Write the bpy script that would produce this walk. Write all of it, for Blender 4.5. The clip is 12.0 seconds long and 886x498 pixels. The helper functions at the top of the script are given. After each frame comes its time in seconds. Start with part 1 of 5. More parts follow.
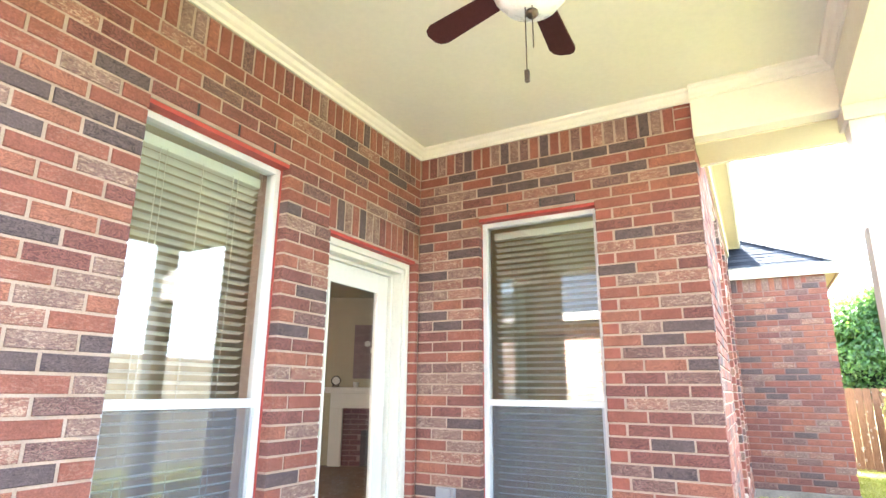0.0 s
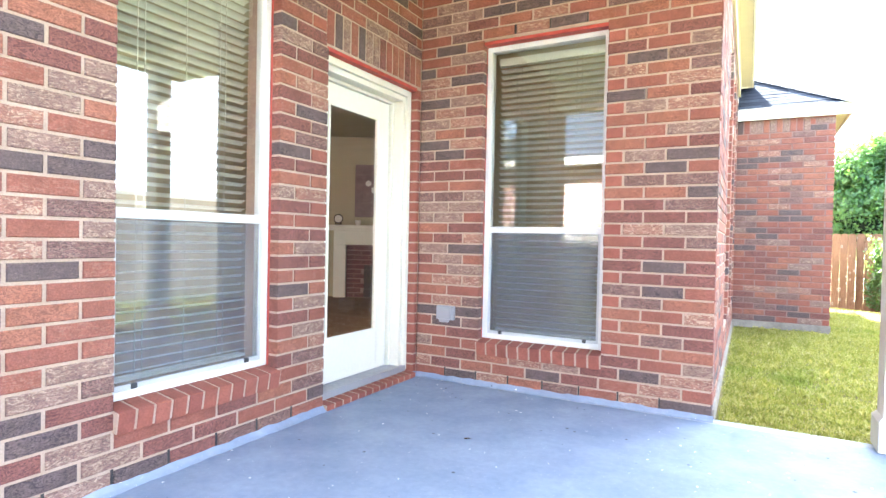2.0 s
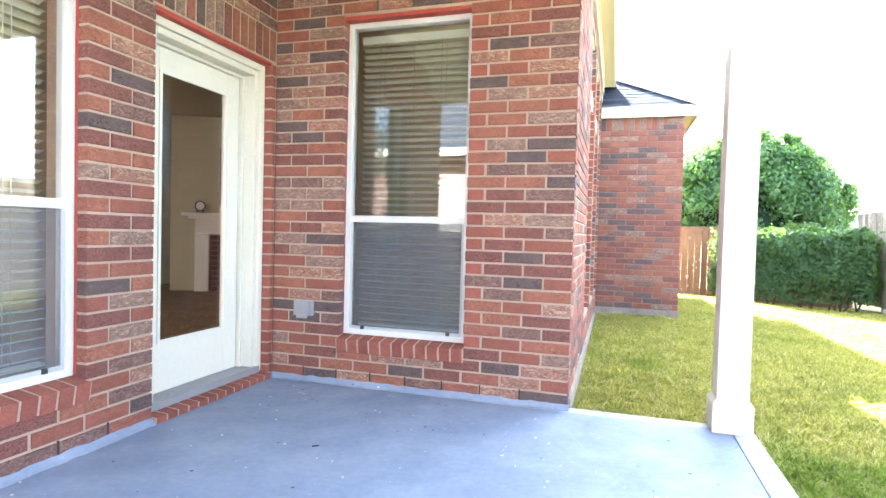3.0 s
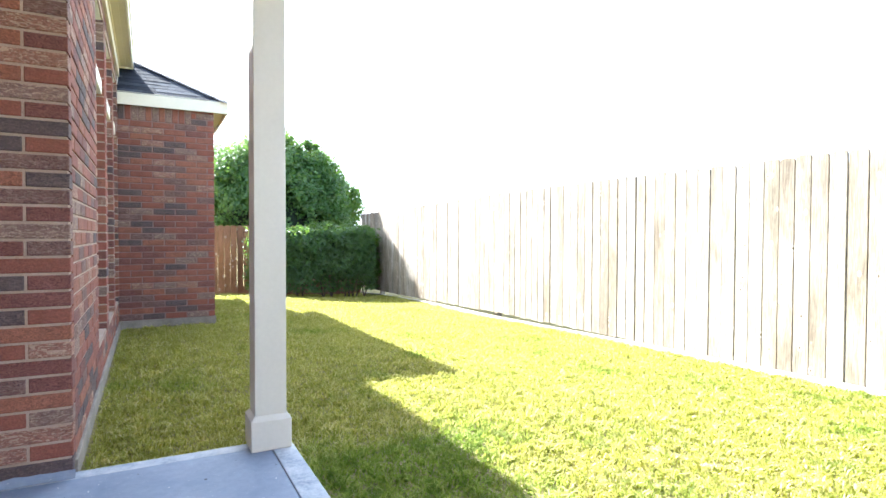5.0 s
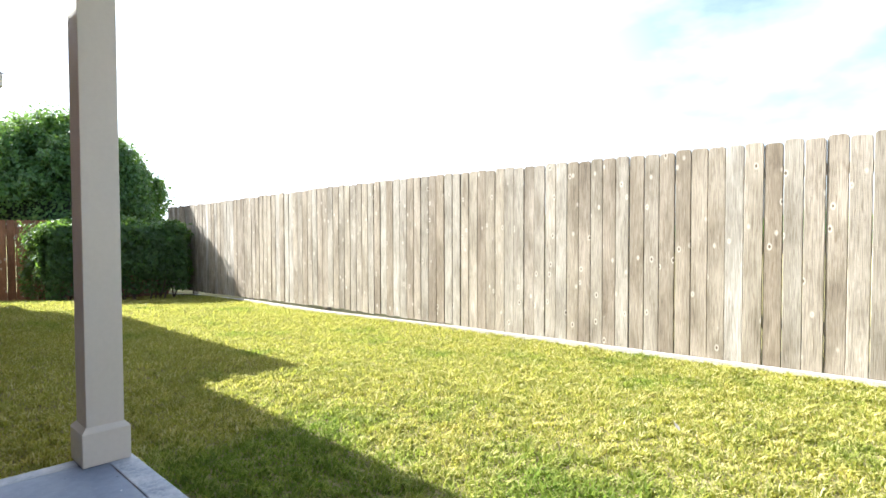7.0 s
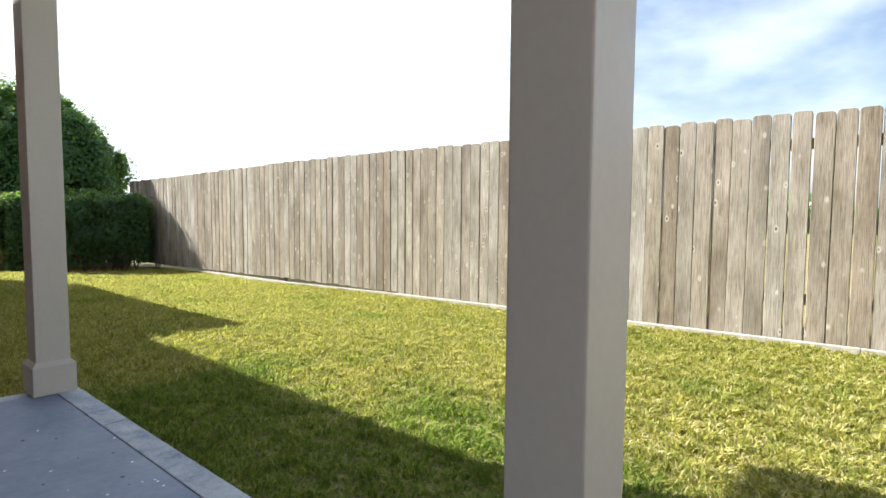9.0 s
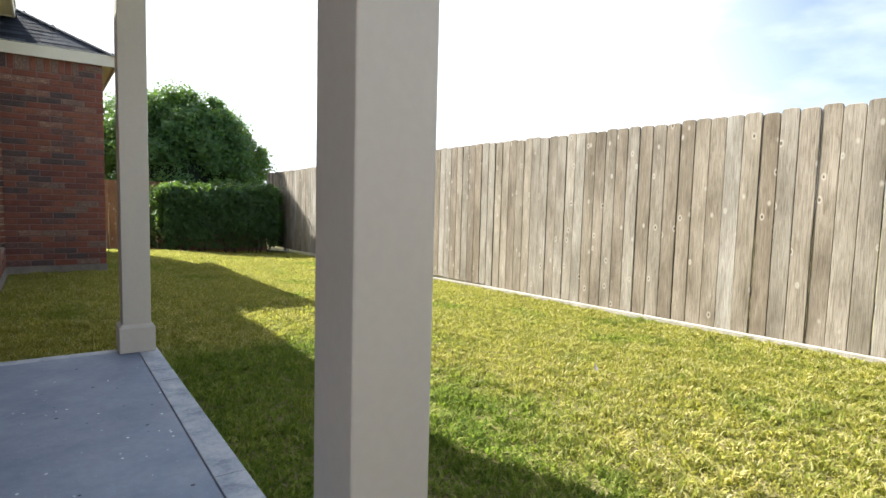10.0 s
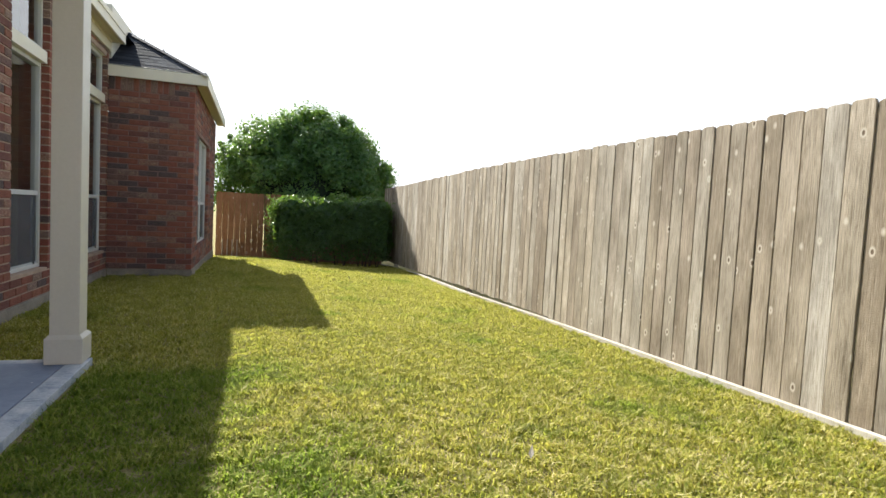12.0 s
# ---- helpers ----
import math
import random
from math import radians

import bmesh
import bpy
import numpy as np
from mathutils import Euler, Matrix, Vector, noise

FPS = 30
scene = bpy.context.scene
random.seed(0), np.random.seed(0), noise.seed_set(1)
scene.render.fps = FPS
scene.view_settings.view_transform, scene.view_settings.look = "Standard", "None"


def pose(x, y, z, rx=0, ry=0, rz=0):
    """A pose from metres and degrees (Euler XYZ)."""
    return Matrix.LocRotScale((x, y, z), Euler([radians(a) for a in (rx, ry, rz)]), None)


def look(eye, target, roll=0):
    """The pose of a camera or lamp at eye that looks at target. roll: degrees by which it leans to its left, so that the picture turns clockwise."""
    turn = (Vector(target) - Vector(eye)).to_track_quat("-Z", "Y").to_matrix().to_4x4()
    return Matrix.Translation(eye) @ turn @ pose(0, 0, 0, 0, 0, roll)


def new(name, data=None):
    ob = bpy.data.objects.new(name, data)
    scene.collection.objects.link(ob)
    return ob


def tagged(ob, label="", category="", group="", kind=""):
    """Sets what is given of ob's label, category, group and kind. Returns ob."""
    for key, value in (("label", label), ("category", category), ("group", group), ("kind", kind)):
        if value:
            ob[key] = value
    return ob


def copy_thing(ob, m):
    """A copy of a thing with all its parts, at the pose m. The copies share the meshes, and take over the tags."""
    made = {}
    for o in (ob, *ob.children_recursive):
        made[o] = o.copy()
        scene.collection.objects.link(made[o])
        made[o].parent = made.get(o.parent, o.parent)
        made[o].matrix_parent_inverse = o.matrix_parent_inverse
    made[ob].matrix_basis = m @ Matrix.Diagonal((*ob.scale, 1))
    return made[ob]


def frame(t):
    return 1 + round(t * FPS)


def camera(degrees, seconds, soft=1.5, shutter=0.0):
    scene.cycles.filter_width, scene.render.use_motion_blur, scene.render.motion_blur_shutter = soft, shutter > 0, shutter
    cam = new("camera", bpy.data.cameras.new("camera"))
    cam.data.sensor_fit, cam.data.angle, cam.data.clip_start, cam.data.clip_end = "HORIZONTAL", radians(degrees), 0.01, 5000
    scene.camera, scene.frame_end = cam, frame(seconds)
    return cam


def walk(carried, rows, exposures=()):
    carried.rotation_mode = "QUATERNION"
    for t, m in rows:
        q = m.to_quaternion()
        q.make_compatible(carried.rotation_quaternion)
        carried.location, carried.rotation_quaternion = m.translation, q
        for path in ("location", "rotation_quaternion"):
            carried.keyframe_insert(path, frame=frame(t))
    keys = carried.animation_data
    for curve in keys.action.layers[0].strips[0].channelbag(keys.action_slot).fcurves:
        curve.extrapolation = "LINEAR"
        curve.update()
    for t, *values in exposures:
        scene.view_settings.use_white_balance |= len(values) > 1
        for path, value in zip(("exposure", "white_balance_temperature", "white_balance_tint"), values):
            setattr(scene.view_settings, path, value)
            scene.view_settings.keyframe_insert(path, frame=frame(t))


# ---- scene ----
cam = camera(76.9, 12.0)
PATH = [
    (0, (2.185, -3.576, 1.168), (1.248, -1.881, 1.663), 0.5),
    (0.5, (2.172, -3.585, 1.09), (1.214, -1.855, 1.384), 0.9),
    (1, (2.142, -3.598, 1.036), (1.184, -1.847, 1.174), 0.9),
    (1.5, (2.139, -3.592, 1.012), (1.175, -1.838, 1.029), 1.0),
    (2, (2.159, -3.567, 1.022), (1.2, -1.811, 0.987), 1.2),
    (2.5, (2.203, -3.478, 1.026), (1.343, -1.674, 0.978), 1.4),
    (3, (2.233, -3.311, 1.022), (1.645, -1.4, 0.962), 1.5),
    (3.5, (2.258, -3.2, 1.036), (2.13, -1.205, 0.996), 1.5),
    (3.7, (2.315, -3.13, 1.035), (2.336, -1.13, 0.992), 1.3),
    (5.5, (2.292, -2.965, 1.105), (3.465, -1.346, 1.054), 0.0),
    (6, (2.204, -2.941, 1.099), (3.519, -1.435, 1.046), 0.0),
    (6.5, (2.138, -2.931, 1.091), (3.54, -1.506, 1.035), -0.1),
    (8.5, (1.914, -3.318, 0.95), (3.425, -2.01, 0.853), 0.0),
    (9, (1.995, -3.546, 0.982), (3.505, -2.242, 0.848), 0.4),
    (9.5, (2.136, -3.784, 0.973), (3.474, -2.306, 0.813), 0.8),
    (10, (2.404, -3.956, 0.974), (3.563, -2.334, 0.811), 1.5),
    (10.5, (2.8, -4.028, 0.97), (3.868, -2.342, 0.828), 1.9),
    (11, (3.153, -4.028, 0.99), (4.107, -2.275, 0.854), 2.2),
    (11.5, (3.501, -3.979, 0.996), (4.255, -2.132, 0.861), 2.7),
    (12, (3.922, -3.908, 1.006), (4.558, -2.015, 0.887), 3.0),
]
walk(cam, [(t, look(eye, target, roll)) for t, eye, target, roll in PATH], [(0.0, 4.73, 5700, 8), (2.0, 4.80, 5600, 8), (3.7, 4.20, 5650, 8), (5.5, 2.90, 5600, 8), (6.5, 2.48, 5750, 8), (8.5, 1.68, 6050, 8), (9.0, 1.66, 6080, 8), (10.5, 1.74, 6200, 8), (11.0, 1.62, 6230, 8), (12.0, 1.52, 6350, 8)])

# ---- world, sun ----
SUN = Vector((-0.487, 1.276, 1.0)).normalized()
elev = math.asin(SUN.z)
azim = math.atan2(SUN.x, SUN.y)
world = bpy.data.worlds.new("world")
scene.world = world
world.use_nodes = True
wn, wl = world.node_tree.nodes, world.node_tree.links
bg = wn["Background"]
sky = wn.new("ShaderNodeTexSky")
sky.sky_type = "NISHITA"
sky.sun_disc = False
sky.sun_elevation = elev
sky.sun_rotation = azim
sky.dust_density = 2.0
sky.air_density = 1.0
# thin high cloud over the blue
tc = wn.new("ShaderNodeTexCoord")
mp = wn.new("ShaderNodeMapping")
mp.inputs["Scale"].default_value = (1.2, 2.2, 5.0)
cn = wn.new("ShaderNodeTexNoise")
cn.inputs["Scale"].default_value = 1.6
cn.inputs["Detail"].default_value = 6
cr = wn.new("ShaderNodeValToRGB")
cr.color_ramp.elements[0].position = 0.36
cr.color_ramp.elements[0].color = (0.0, 0.0, 0.0, 1)
cr.color_ramp.elements[1].position = 0.62
cr.color_ramp.elements[1].color = (0.85, 0.85, 0.85, 1)
dp = wn.new("ShaderNodeVectorMath")
dp.operation = "DOT_PRODUCT"
dp.inputs[1].default_value = (-0.36, 0.93, -0.25)
mr = wn.new("ShaderNodeMapRange")
mr.inputs["From Min"].default_value = -0.13
mr.inputs["From Max"].default_value = 0.36
ad = wn.new("ShaderNodeMath")
ad.operation = "MULTIPLY_ADD"
ad.inputs[1].default_value = 0.55
ad.use_clamp = True
mx = wn.new("ShaderNodeMix")
mx.data_type = "RGBA"
mx.inputs["B"].default_value = (9.0, 9.2, 9.6, 1)
wl.new(tc.outputs["Generated"], mp.inputs["Vector"])
wl.new(mp.outputs["Vector"], cn.inputs["Vector"])
wl.new(cn.outputs["Fac"], cr.inputs["Fac"])
wl.new(tc.outputs["Generated"], dp.inputs[0])
wl.new(dp.outputs["Value"], mr.inputs["Value"])
wl.new(cr.outputs["Color"], ad.inputs[0])
wl.new(mr.outputs["Result"], ad.inputs[2])
wl.new(ad.outputs[0], mx.inputs["Factor"])
wl.new(sky.outputs["Color"], mx.inputs["A"])
wl.new(mx.outputs["Result"], bg.inputs["Color"])
bg.inputs["Strength"].default_value = 0.061
sun = new("sun", bpy.data.lights.new("sun", "SUN"))
sun.data.energy = 5.0
sun.data.angle = radians(0.55)
sun.data.color = (1.0, 0.95, 0.86)
sun.matrix_world = look((0, 0, 20), Vector((0, 0, 20)) - SUN)


# ---- materials ----
def lin(*c):
    return tuple(((v / 255 + 0.055) / 1.055) ** 2.4 if v > 10 else v / 255 / 12.92 for v in c) + (1.0,)


class Mat:
    def __init__(self, name, color=(0.5, 0.5, 0.5, 1), rough=0.6, metal=0.0, spec=0.5):
        self.m = bpy.data.materials.new(name)
        self.m.use_nodes = True
        self.n, self.l = self.m.node_tree.nodes, self.m.node_tree.links
        self.b = self.n["Principled BSDF"]
        self.b.inputs["Base Color"].default_value = color
        self.b.inputs["Roughness"].default_value = rough
        self.b.inputs["Metallic"].default_value = metal
        self.b.inputs["Specular IOR Level"].default_value = spec
        self.co = self.n.new("ShaderNodeTexCoord").outputs["Object"]

    def node(self, kind, **inputs):
        nd = self.n.new(kind)
        for k, v in inputs.items():
            sock = nd.inputs[k.replace("_", " ")]
            if hasattr(v, "is_linked"):
                self.l.new(v, sock)
            else:
                sock.default_value = v
        return nd

    def scaled(self, s, src=None):
        nd = self.node("ShaderNodeMapping", Vector=src or self.co, Scale=s)
        return nd.outputs["Vector"]

    def noise(self, scale, detail=4, rough=0.55, vec=None):
        nd = self.node("ShaderNodeTexNoise", Vector=vec or self.co, Scale=scale, Detail=detail, Roughness=rough)
        return nd.outputs["Fac"]

    def ramp(self, fac, stops, constant=False):
        nd = self.node("ShaderNodeValToRGB", Fac=fac)
        r = nd.color_ramp
        if constant:
            r.interpolation = "CONSTANT"
        while len(r.elements) < len(stops):
            r.elements.new(0.5)
        for e, (p, c) in zip(r.elements, stops):
            e.position, e.color = p, (c if len(c) == 4 else (*c, 1))
        return nd.outputs["Color"]

    def mix(self, fac, a, b, blend="MIX"):
        nd = self.n.new("ShaderNodeMix")
        nd.data_type = "RGBA"
        nd.blend_type = blend
        for sock, v in ((nd.inputs["Factor"], fac), (nd.inputs["A"], a), (nd.inputs["B"], b)):
            if hasattr(v, "is_linked"):
                self.l.new(v, sock)
            else:
                sock.default_value = v
        return nd.outputs["Result"]

    def math(self, op, a, b=0.0):
        nd = self.n.new("ShaderNodeMath")
        nd.operation = op
        for sock, v in zip(nd.inputs, (a, b)):
            if hasattr(v, "is_linked"):
                self.l.new(v, sock)
            else:
                sock.default_value = v
        return nd.outputs[0]

    def color(self, out):
        self.l.new(out, self.b.inputs["Base Color"])
        return self

    def rough(self, out):
        self.l.new(out, self.b.inputs["Roughness"])
        return self

    def bump(self, out, strength=0.3, dist=0.01):
        nd = self.node("ShaderNodeBump", Height=out, Strength=strength, Distance=dist)
        self.l.new(nd.outputs["Normal"], self.b.inputs["Normal"])
        return self

    def random(self, island):
        if island:
            return self.n.new("ShaderNodeNewGeometry").outputs["Random Per Island"]
        return self.n.new("ShaderNodeObjectInfo").outputs["Random"]


def brick_material(name, island):
    k = Mat(name, rough=0.85, spec=0.25)
    r = k.random(island)
    geo = k.n.new("ShaderNodeNewGeometry").outputs["Position"]
    off = k.node("ShaderNodeCombineXYZ", X=k.math("MULTIPLY", r, 37.0), Y=k.math("MULTIPLY", r, 91.0), Z=0.0).outputs[0]
    va = k.n.new("ShaderNodeVectorMath")
    k.l.new(geo, va.inputs[0])
    k.l.new(off, va.inputs[1])
    v = va.outputs[0]
    base = k.ramp(r, [(0.0, (0.225, 0.086, 0.063)), (0.18, (0.262, 0.112, 0.075)), (0.32, (0.172, 0.074, 0.063)),
                      (0.46, (0.236, 0.092, 0.066)), (0.58, (0.098, 0.073, 0.073)), (0.69, (0.150, 0.086, 0.076)),
                      (0.79, (0.245, 0.124, 0.093)), (0.90, (0.20, 0.127, 0.106))], constant=True)
    # dark wavy figure pressed into the faces
    fig = k.node("ShaderNodeTexNoise", Vector=k.scaled((1.0, 1.0, 2.6), v), Scale=14.0, Detail=2.0, Roughness=0.5, Distortion=1.0).outputs["Fac"]
    band = k.math("FRACT", k.math("MULTIPLY", fig, 9.0))
    base = k.mix(k.ramp(r, [(0.0, (0.35, 0.35, 0.35)), (0.18, (0.75, 0.75, 0.75)), (0.32, (0.9, 0.9, 0.9)), (0.46, (0.3, 0.3, 0.3)), (0.61, (1.0, 1.0, 1.0)), (0.79, (0.6, 0.6, 0.6))], constant=True),
                 base, k.ramp(band, [(0.0, (0.5, 0.5, 0.58)), (0.3, (1.0, 1.0, 1.0)), (0.75, (1.3, 1.27, 1.25)), (1.0, (0.5, 0.5, 0.58))]), "MULTIPLY")
    # thin wash of pale slurry on the last kinds
    wash = k.node("ShaderNodeTexNoise", Vector=k.scaled((1.0, 1.0, 3.0), v), Scale=24.0, Detail=5.0, Roughness=0.65, Distortion=1.8).outputs["Fac"]
    wmask = k.ramp(wash, [(0.50, (0, 0, 0)), (0.60, (1, 1, 1))])
    pale = k.ramp(r, [(0.0, (0.03, 0.03, 0.03)), (0.5, (0.12, 0.12, 0.12)), (0.58, (0.07, 0.07, 0.07)), (0.69, (0.2, 0.2, 0.2)), (0.79, (0.52, 0.52, 0.52)), (0.90, (0.42, 0.42, 0.42))], constant=True)
    base = k.mix(k.math("MULTIPLY", wmask, pale), base, (0.55, 0.44, 0.33, 1))
    grain = k.noise(130.0, 3, 0.6, v)
    base = k.mix(0.55, base, k.ramp(grain, [(0.25, (0.45, 0.45, 0.45)), (0.75, (1.35, 1.3, 1.25))]), "MULTIPLY")
    big = k.noise(9.0, 3, 0.5, v)
    base = k.mix(0.5, base, k.ramp(big, [(0.3, (0.72, 0.7, 0.7)), (0.7, (1.2, 1.2, 1.2))]), "MULTIPLY")
    k.color(base)
    k.bump(k.math("ADD", k.math("MULTIPLY", wash, 0.6), k.math("MULTIPLY", grain, 0.5)), 0.55, 0.006)
    return k.m


def sill_brick_material():
    k = Mat("red_sill_brick", rough=0.8, spec=0.25)
    geo = k.n.new("ShaderNodeNewGeometry").outputs["Position"]
    c = k.ramp(k.random(False), [(0.0, (0.25, 0.086, 0.062)), (0.5, (0.275, 0.100, 0.072)), (1.0, (0.215, 0.072, 0.056))])
    grain = k.noise(120.0, 3, 0.6, geo)
    c = k.mix(0.5, c, k.ramp(grain, [(0.25, (0.5, 0.5, 0.5)), (0.75, (1.3, 1.25, 1.2))]), "MULTIPLY")
    k.color(k.mix(0.5, c, k.ramp(k.noise(14.0, 4, 0.6, geo), [(0.3, (0.7, 0.7, 0.72)), (0.7, (1.2, 1.2, 1.2))]), "MULTIPLY"))
    k.bump(grain, 0.4, 0.005)
    return k.m


M_SILL_BRICK = sill_brick_material()
M_BRICK = brick_material("brick_single", False)
M_BRICK_ISLAND = brick_material("brick_joined", True)

k = Mat("mortar", rough=0.95, spec=0.15)
k.color(k.mix(0.6, k.ramp(k.noise(6.0, 4), [(0.3, (0.35, 0.262, 0.20)), (0.7, (0.45, 0.35, 0.28))]),
              k.ramp(k.noise(140.0, 3), [(0.3, (0.7, 0.7, 0.7)), (0.7, (1.1, 1.1, 1.1))]), "MULTIPLY"))
k.bump(k.noise(160.0, 3), 0.5, 0.004)
M_MORTAR = k.m

# darker, pinker mortar for both wing walls and the fireplace surround
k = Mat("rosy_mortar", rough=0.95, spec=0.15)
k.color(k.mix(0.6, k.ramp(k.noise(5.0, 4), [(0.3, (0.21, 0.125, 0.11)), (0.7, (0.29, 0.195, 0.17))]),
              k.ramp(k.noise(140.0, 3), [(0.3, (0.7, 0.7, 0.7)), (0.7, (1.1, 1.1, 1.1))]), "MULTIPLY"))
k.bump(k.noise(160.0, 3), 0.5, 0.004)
M_MORTAR_ROSY = k.m

k = Mat("red_sealant", rough=0.5)
k.color(k.ramp(k.noise(14.0, 4), [(0.3, (0.30, 0.035, 0.028)), (0.7, (0.40, 0.06, 0.04))]))
k.bump(k.noise(60.0, 3), 0.2, 0.003)
M_RED = k.m


def paint(name, c, rough=0.45, wear=0.10, scale=5.0, bump=0.10):
    k = Mat(name, rough=rough, spec=0.4)
    lo = tuple(v * (1 - wear) for v in c)
    k.color(k.mix(0.35, k.ramp(k.noise(scale, 5), [(0.3, lo), (0.7, c)]), k.ramp(k.noise(scale * 16, 3), [(0.35, tuple(v * 0.9 for v in c)), (0.65, c)])))
    k.rough(k.ramp(k.noise(scale * 3, 3), [(0.3, (rough - 0.08,) * 3), (0.7, (rough + 0.1,) * 3)]))
    k.bump(k.noise(scale * 20, 3), bump, 0.003)
    return k.m


M_CEIL = paint("ceiling_paint", (0.76, 0.72, 0.56), 0.6, 0.06, 2.0)
M_CREAM = paint("cream_trim_paint", (0.78, 0.74, 0.62), 0.5, 0.08, 3.0)
M_POST = paint("beige_post_paint", (0.58, 0.555, 0.495), 0.42, 0.03, 3.0, 0.08)
M_WHITE = paint("white_door_paint", (0.70, 0.69, 0.61), 0.4, 0.05, 3.0)
M_VINYL = paint("white_vinyl", (0.60, 0.61, 0.60), 0.35, 0.06, 4.0)
M_CASING = paint("door_casing_paint", (0.66, 0.64, 0.55), 0.45, 0.06, 3.0)
M_PLUM = paint("plum_firebrick", (0.095, 0.030, 0.034), 0.7, 0.35, 9.0)
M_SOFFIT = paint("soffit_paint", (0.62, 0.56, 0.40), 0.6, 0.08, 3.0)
M_ROOM = paint("room_wall_paint", (0.46, 0.42, 0.28), 0.7, 0.06, 2.0)
M_MANTEL = paint("mantel_paint", (0.74, 0.73, 0.66), 0.45, 0.05, 3.0)
M_MAUVE = paint("picture_canvas", (0.27, 0.20, 0.20), 0.7, 0.35, 9.0)
M_BLIND = paint("blind_slat", (0.78, 0.80, 0.73), 0.5, 0.05, 6.0)
# near-black for small fittings; also gives weep joints and firebox their recess shade
M_DARK = paint("dark_parts_and_recesses", (0.03, 0.03, 0.032), 0.6, 0.2, 8.0)
M_GREY_METAL = paint("grey_enamel", (0.27, 0.275, 0.30), 0.4, 0.12, 12.0)
M_CORD = paint("cord", (0.6, 0.6, 0.52), 0.8, 0.05, 20.0)
M_GLASSWHITE = paint("frosted_glass_bowl", (0.8, 0.78, 0.7), 0.3, 0.03, 8.0)
M_BRONZE = Mat("aged_bronze", (0.10, 0.075, 0.05, 1), 0.4, 0.9).m
M_SCREENBAR = paint("screen_frame", (0.42, 0.44, 0.45), 0.45, 0.05, 8.0)

k = Mat("slab_paint", rough=0.5, spec=0.35)
stain = k.noise(2.2, 6, 0.62)
flake = k.ramp(k.noise(75.0, 2, 0.7), [(0.67, (0, 0, 0)), (0.72, (1, 1, 1))])
c = k.ramp(stain, [(0.28, (0.168, 0.208, 0.29)), (0.5, (0.208, 0.252, 0.34)), (0.72, (0.26, 0.305, 0.395))])
c = k.mix(0.4, c, k.ramp(k.noise(28.0, 4), [(0.3, (0.8, 0.8, 0.8)), (0.7, (1.15, 1.15, 1.15))]), "MULTIPLY")
c = k.mix(k.math("MULTIPLY", flake, 0.5), c, (0.50, 0.52, 0.55, 1))
for scale, lo, tone in ((26.0, 0.70, (0.75, 0.76, 0.78, 1)), (19.0, 0.74, (0.045, 0.05, 0.06, 1))):
    vo = k.node("ShaderNodeTexVoronoi", Vector=k.co, Scale=scale)
    pick = k.node("ShaderNodeSeparateXYZ", Vector=vo.outputs["Color"]).outputs["X"]
    size = k.node("ShaderNodeMapRange", Value=pick, From_Min=lo, From_Max=1.0, To_Min=0.0, To_Max=0.16).outputs["Result"]
    c = k.mix(k.math("LESS_THAN", vo.outputs["Distance"], size), c, tone)
k.color(c)
k.rough(k.ramp(k.noise(5.0, 4), [(0.3, (0.46, 0.46, 0.46)), (0.7, (0.70, 0.70, 0.70))]))
k.bump(k.noise(60.0, 4), 0.25, 0.004)
M_SLAB = k.m

k = Mat("worn_slab_edge", rough=0.75, spec=0.3)
c = k.ramp(k.noise(7.0, 6, 0.7), [(0.32, (0.20, 0.24, 0.31)), (0.46, (0.37, 0.41, 0.47)), (0.68, (0.55, 0.57, 0.59))])
k.color(k.mix(0.5, c, k.ramp(k.noise(70.0, 3), [(0.3, (0.75, 0.75, 0.75)), (0.7, (1.1, 1.1, 1.1))]), "MULTIPLY"))
k.bump(k.noise(50.0, 4), 0.5, 0.006)
M_EDGE = k.m

k = Mat("foundation_concrete", rough=0.9, spec=0.2)
c = k.ramp(k.noise(5.0, 6, 0.65), [(0.3, (0.20, 0.175, 0.145)), (0.7, (0.33, 0.295, 0.25))])
k.color(k.mix(0.5, c, k.ramp(k.noise(80.0, 3), [(0.3, (0.7, 0.7, 0.7)), (0.7, (1.1, 1.1, 1.1))]), "MULTIPLY"))
k.bump(k.noise(45.0, 5), 0.5, 0.008)
M_CONC = k.m


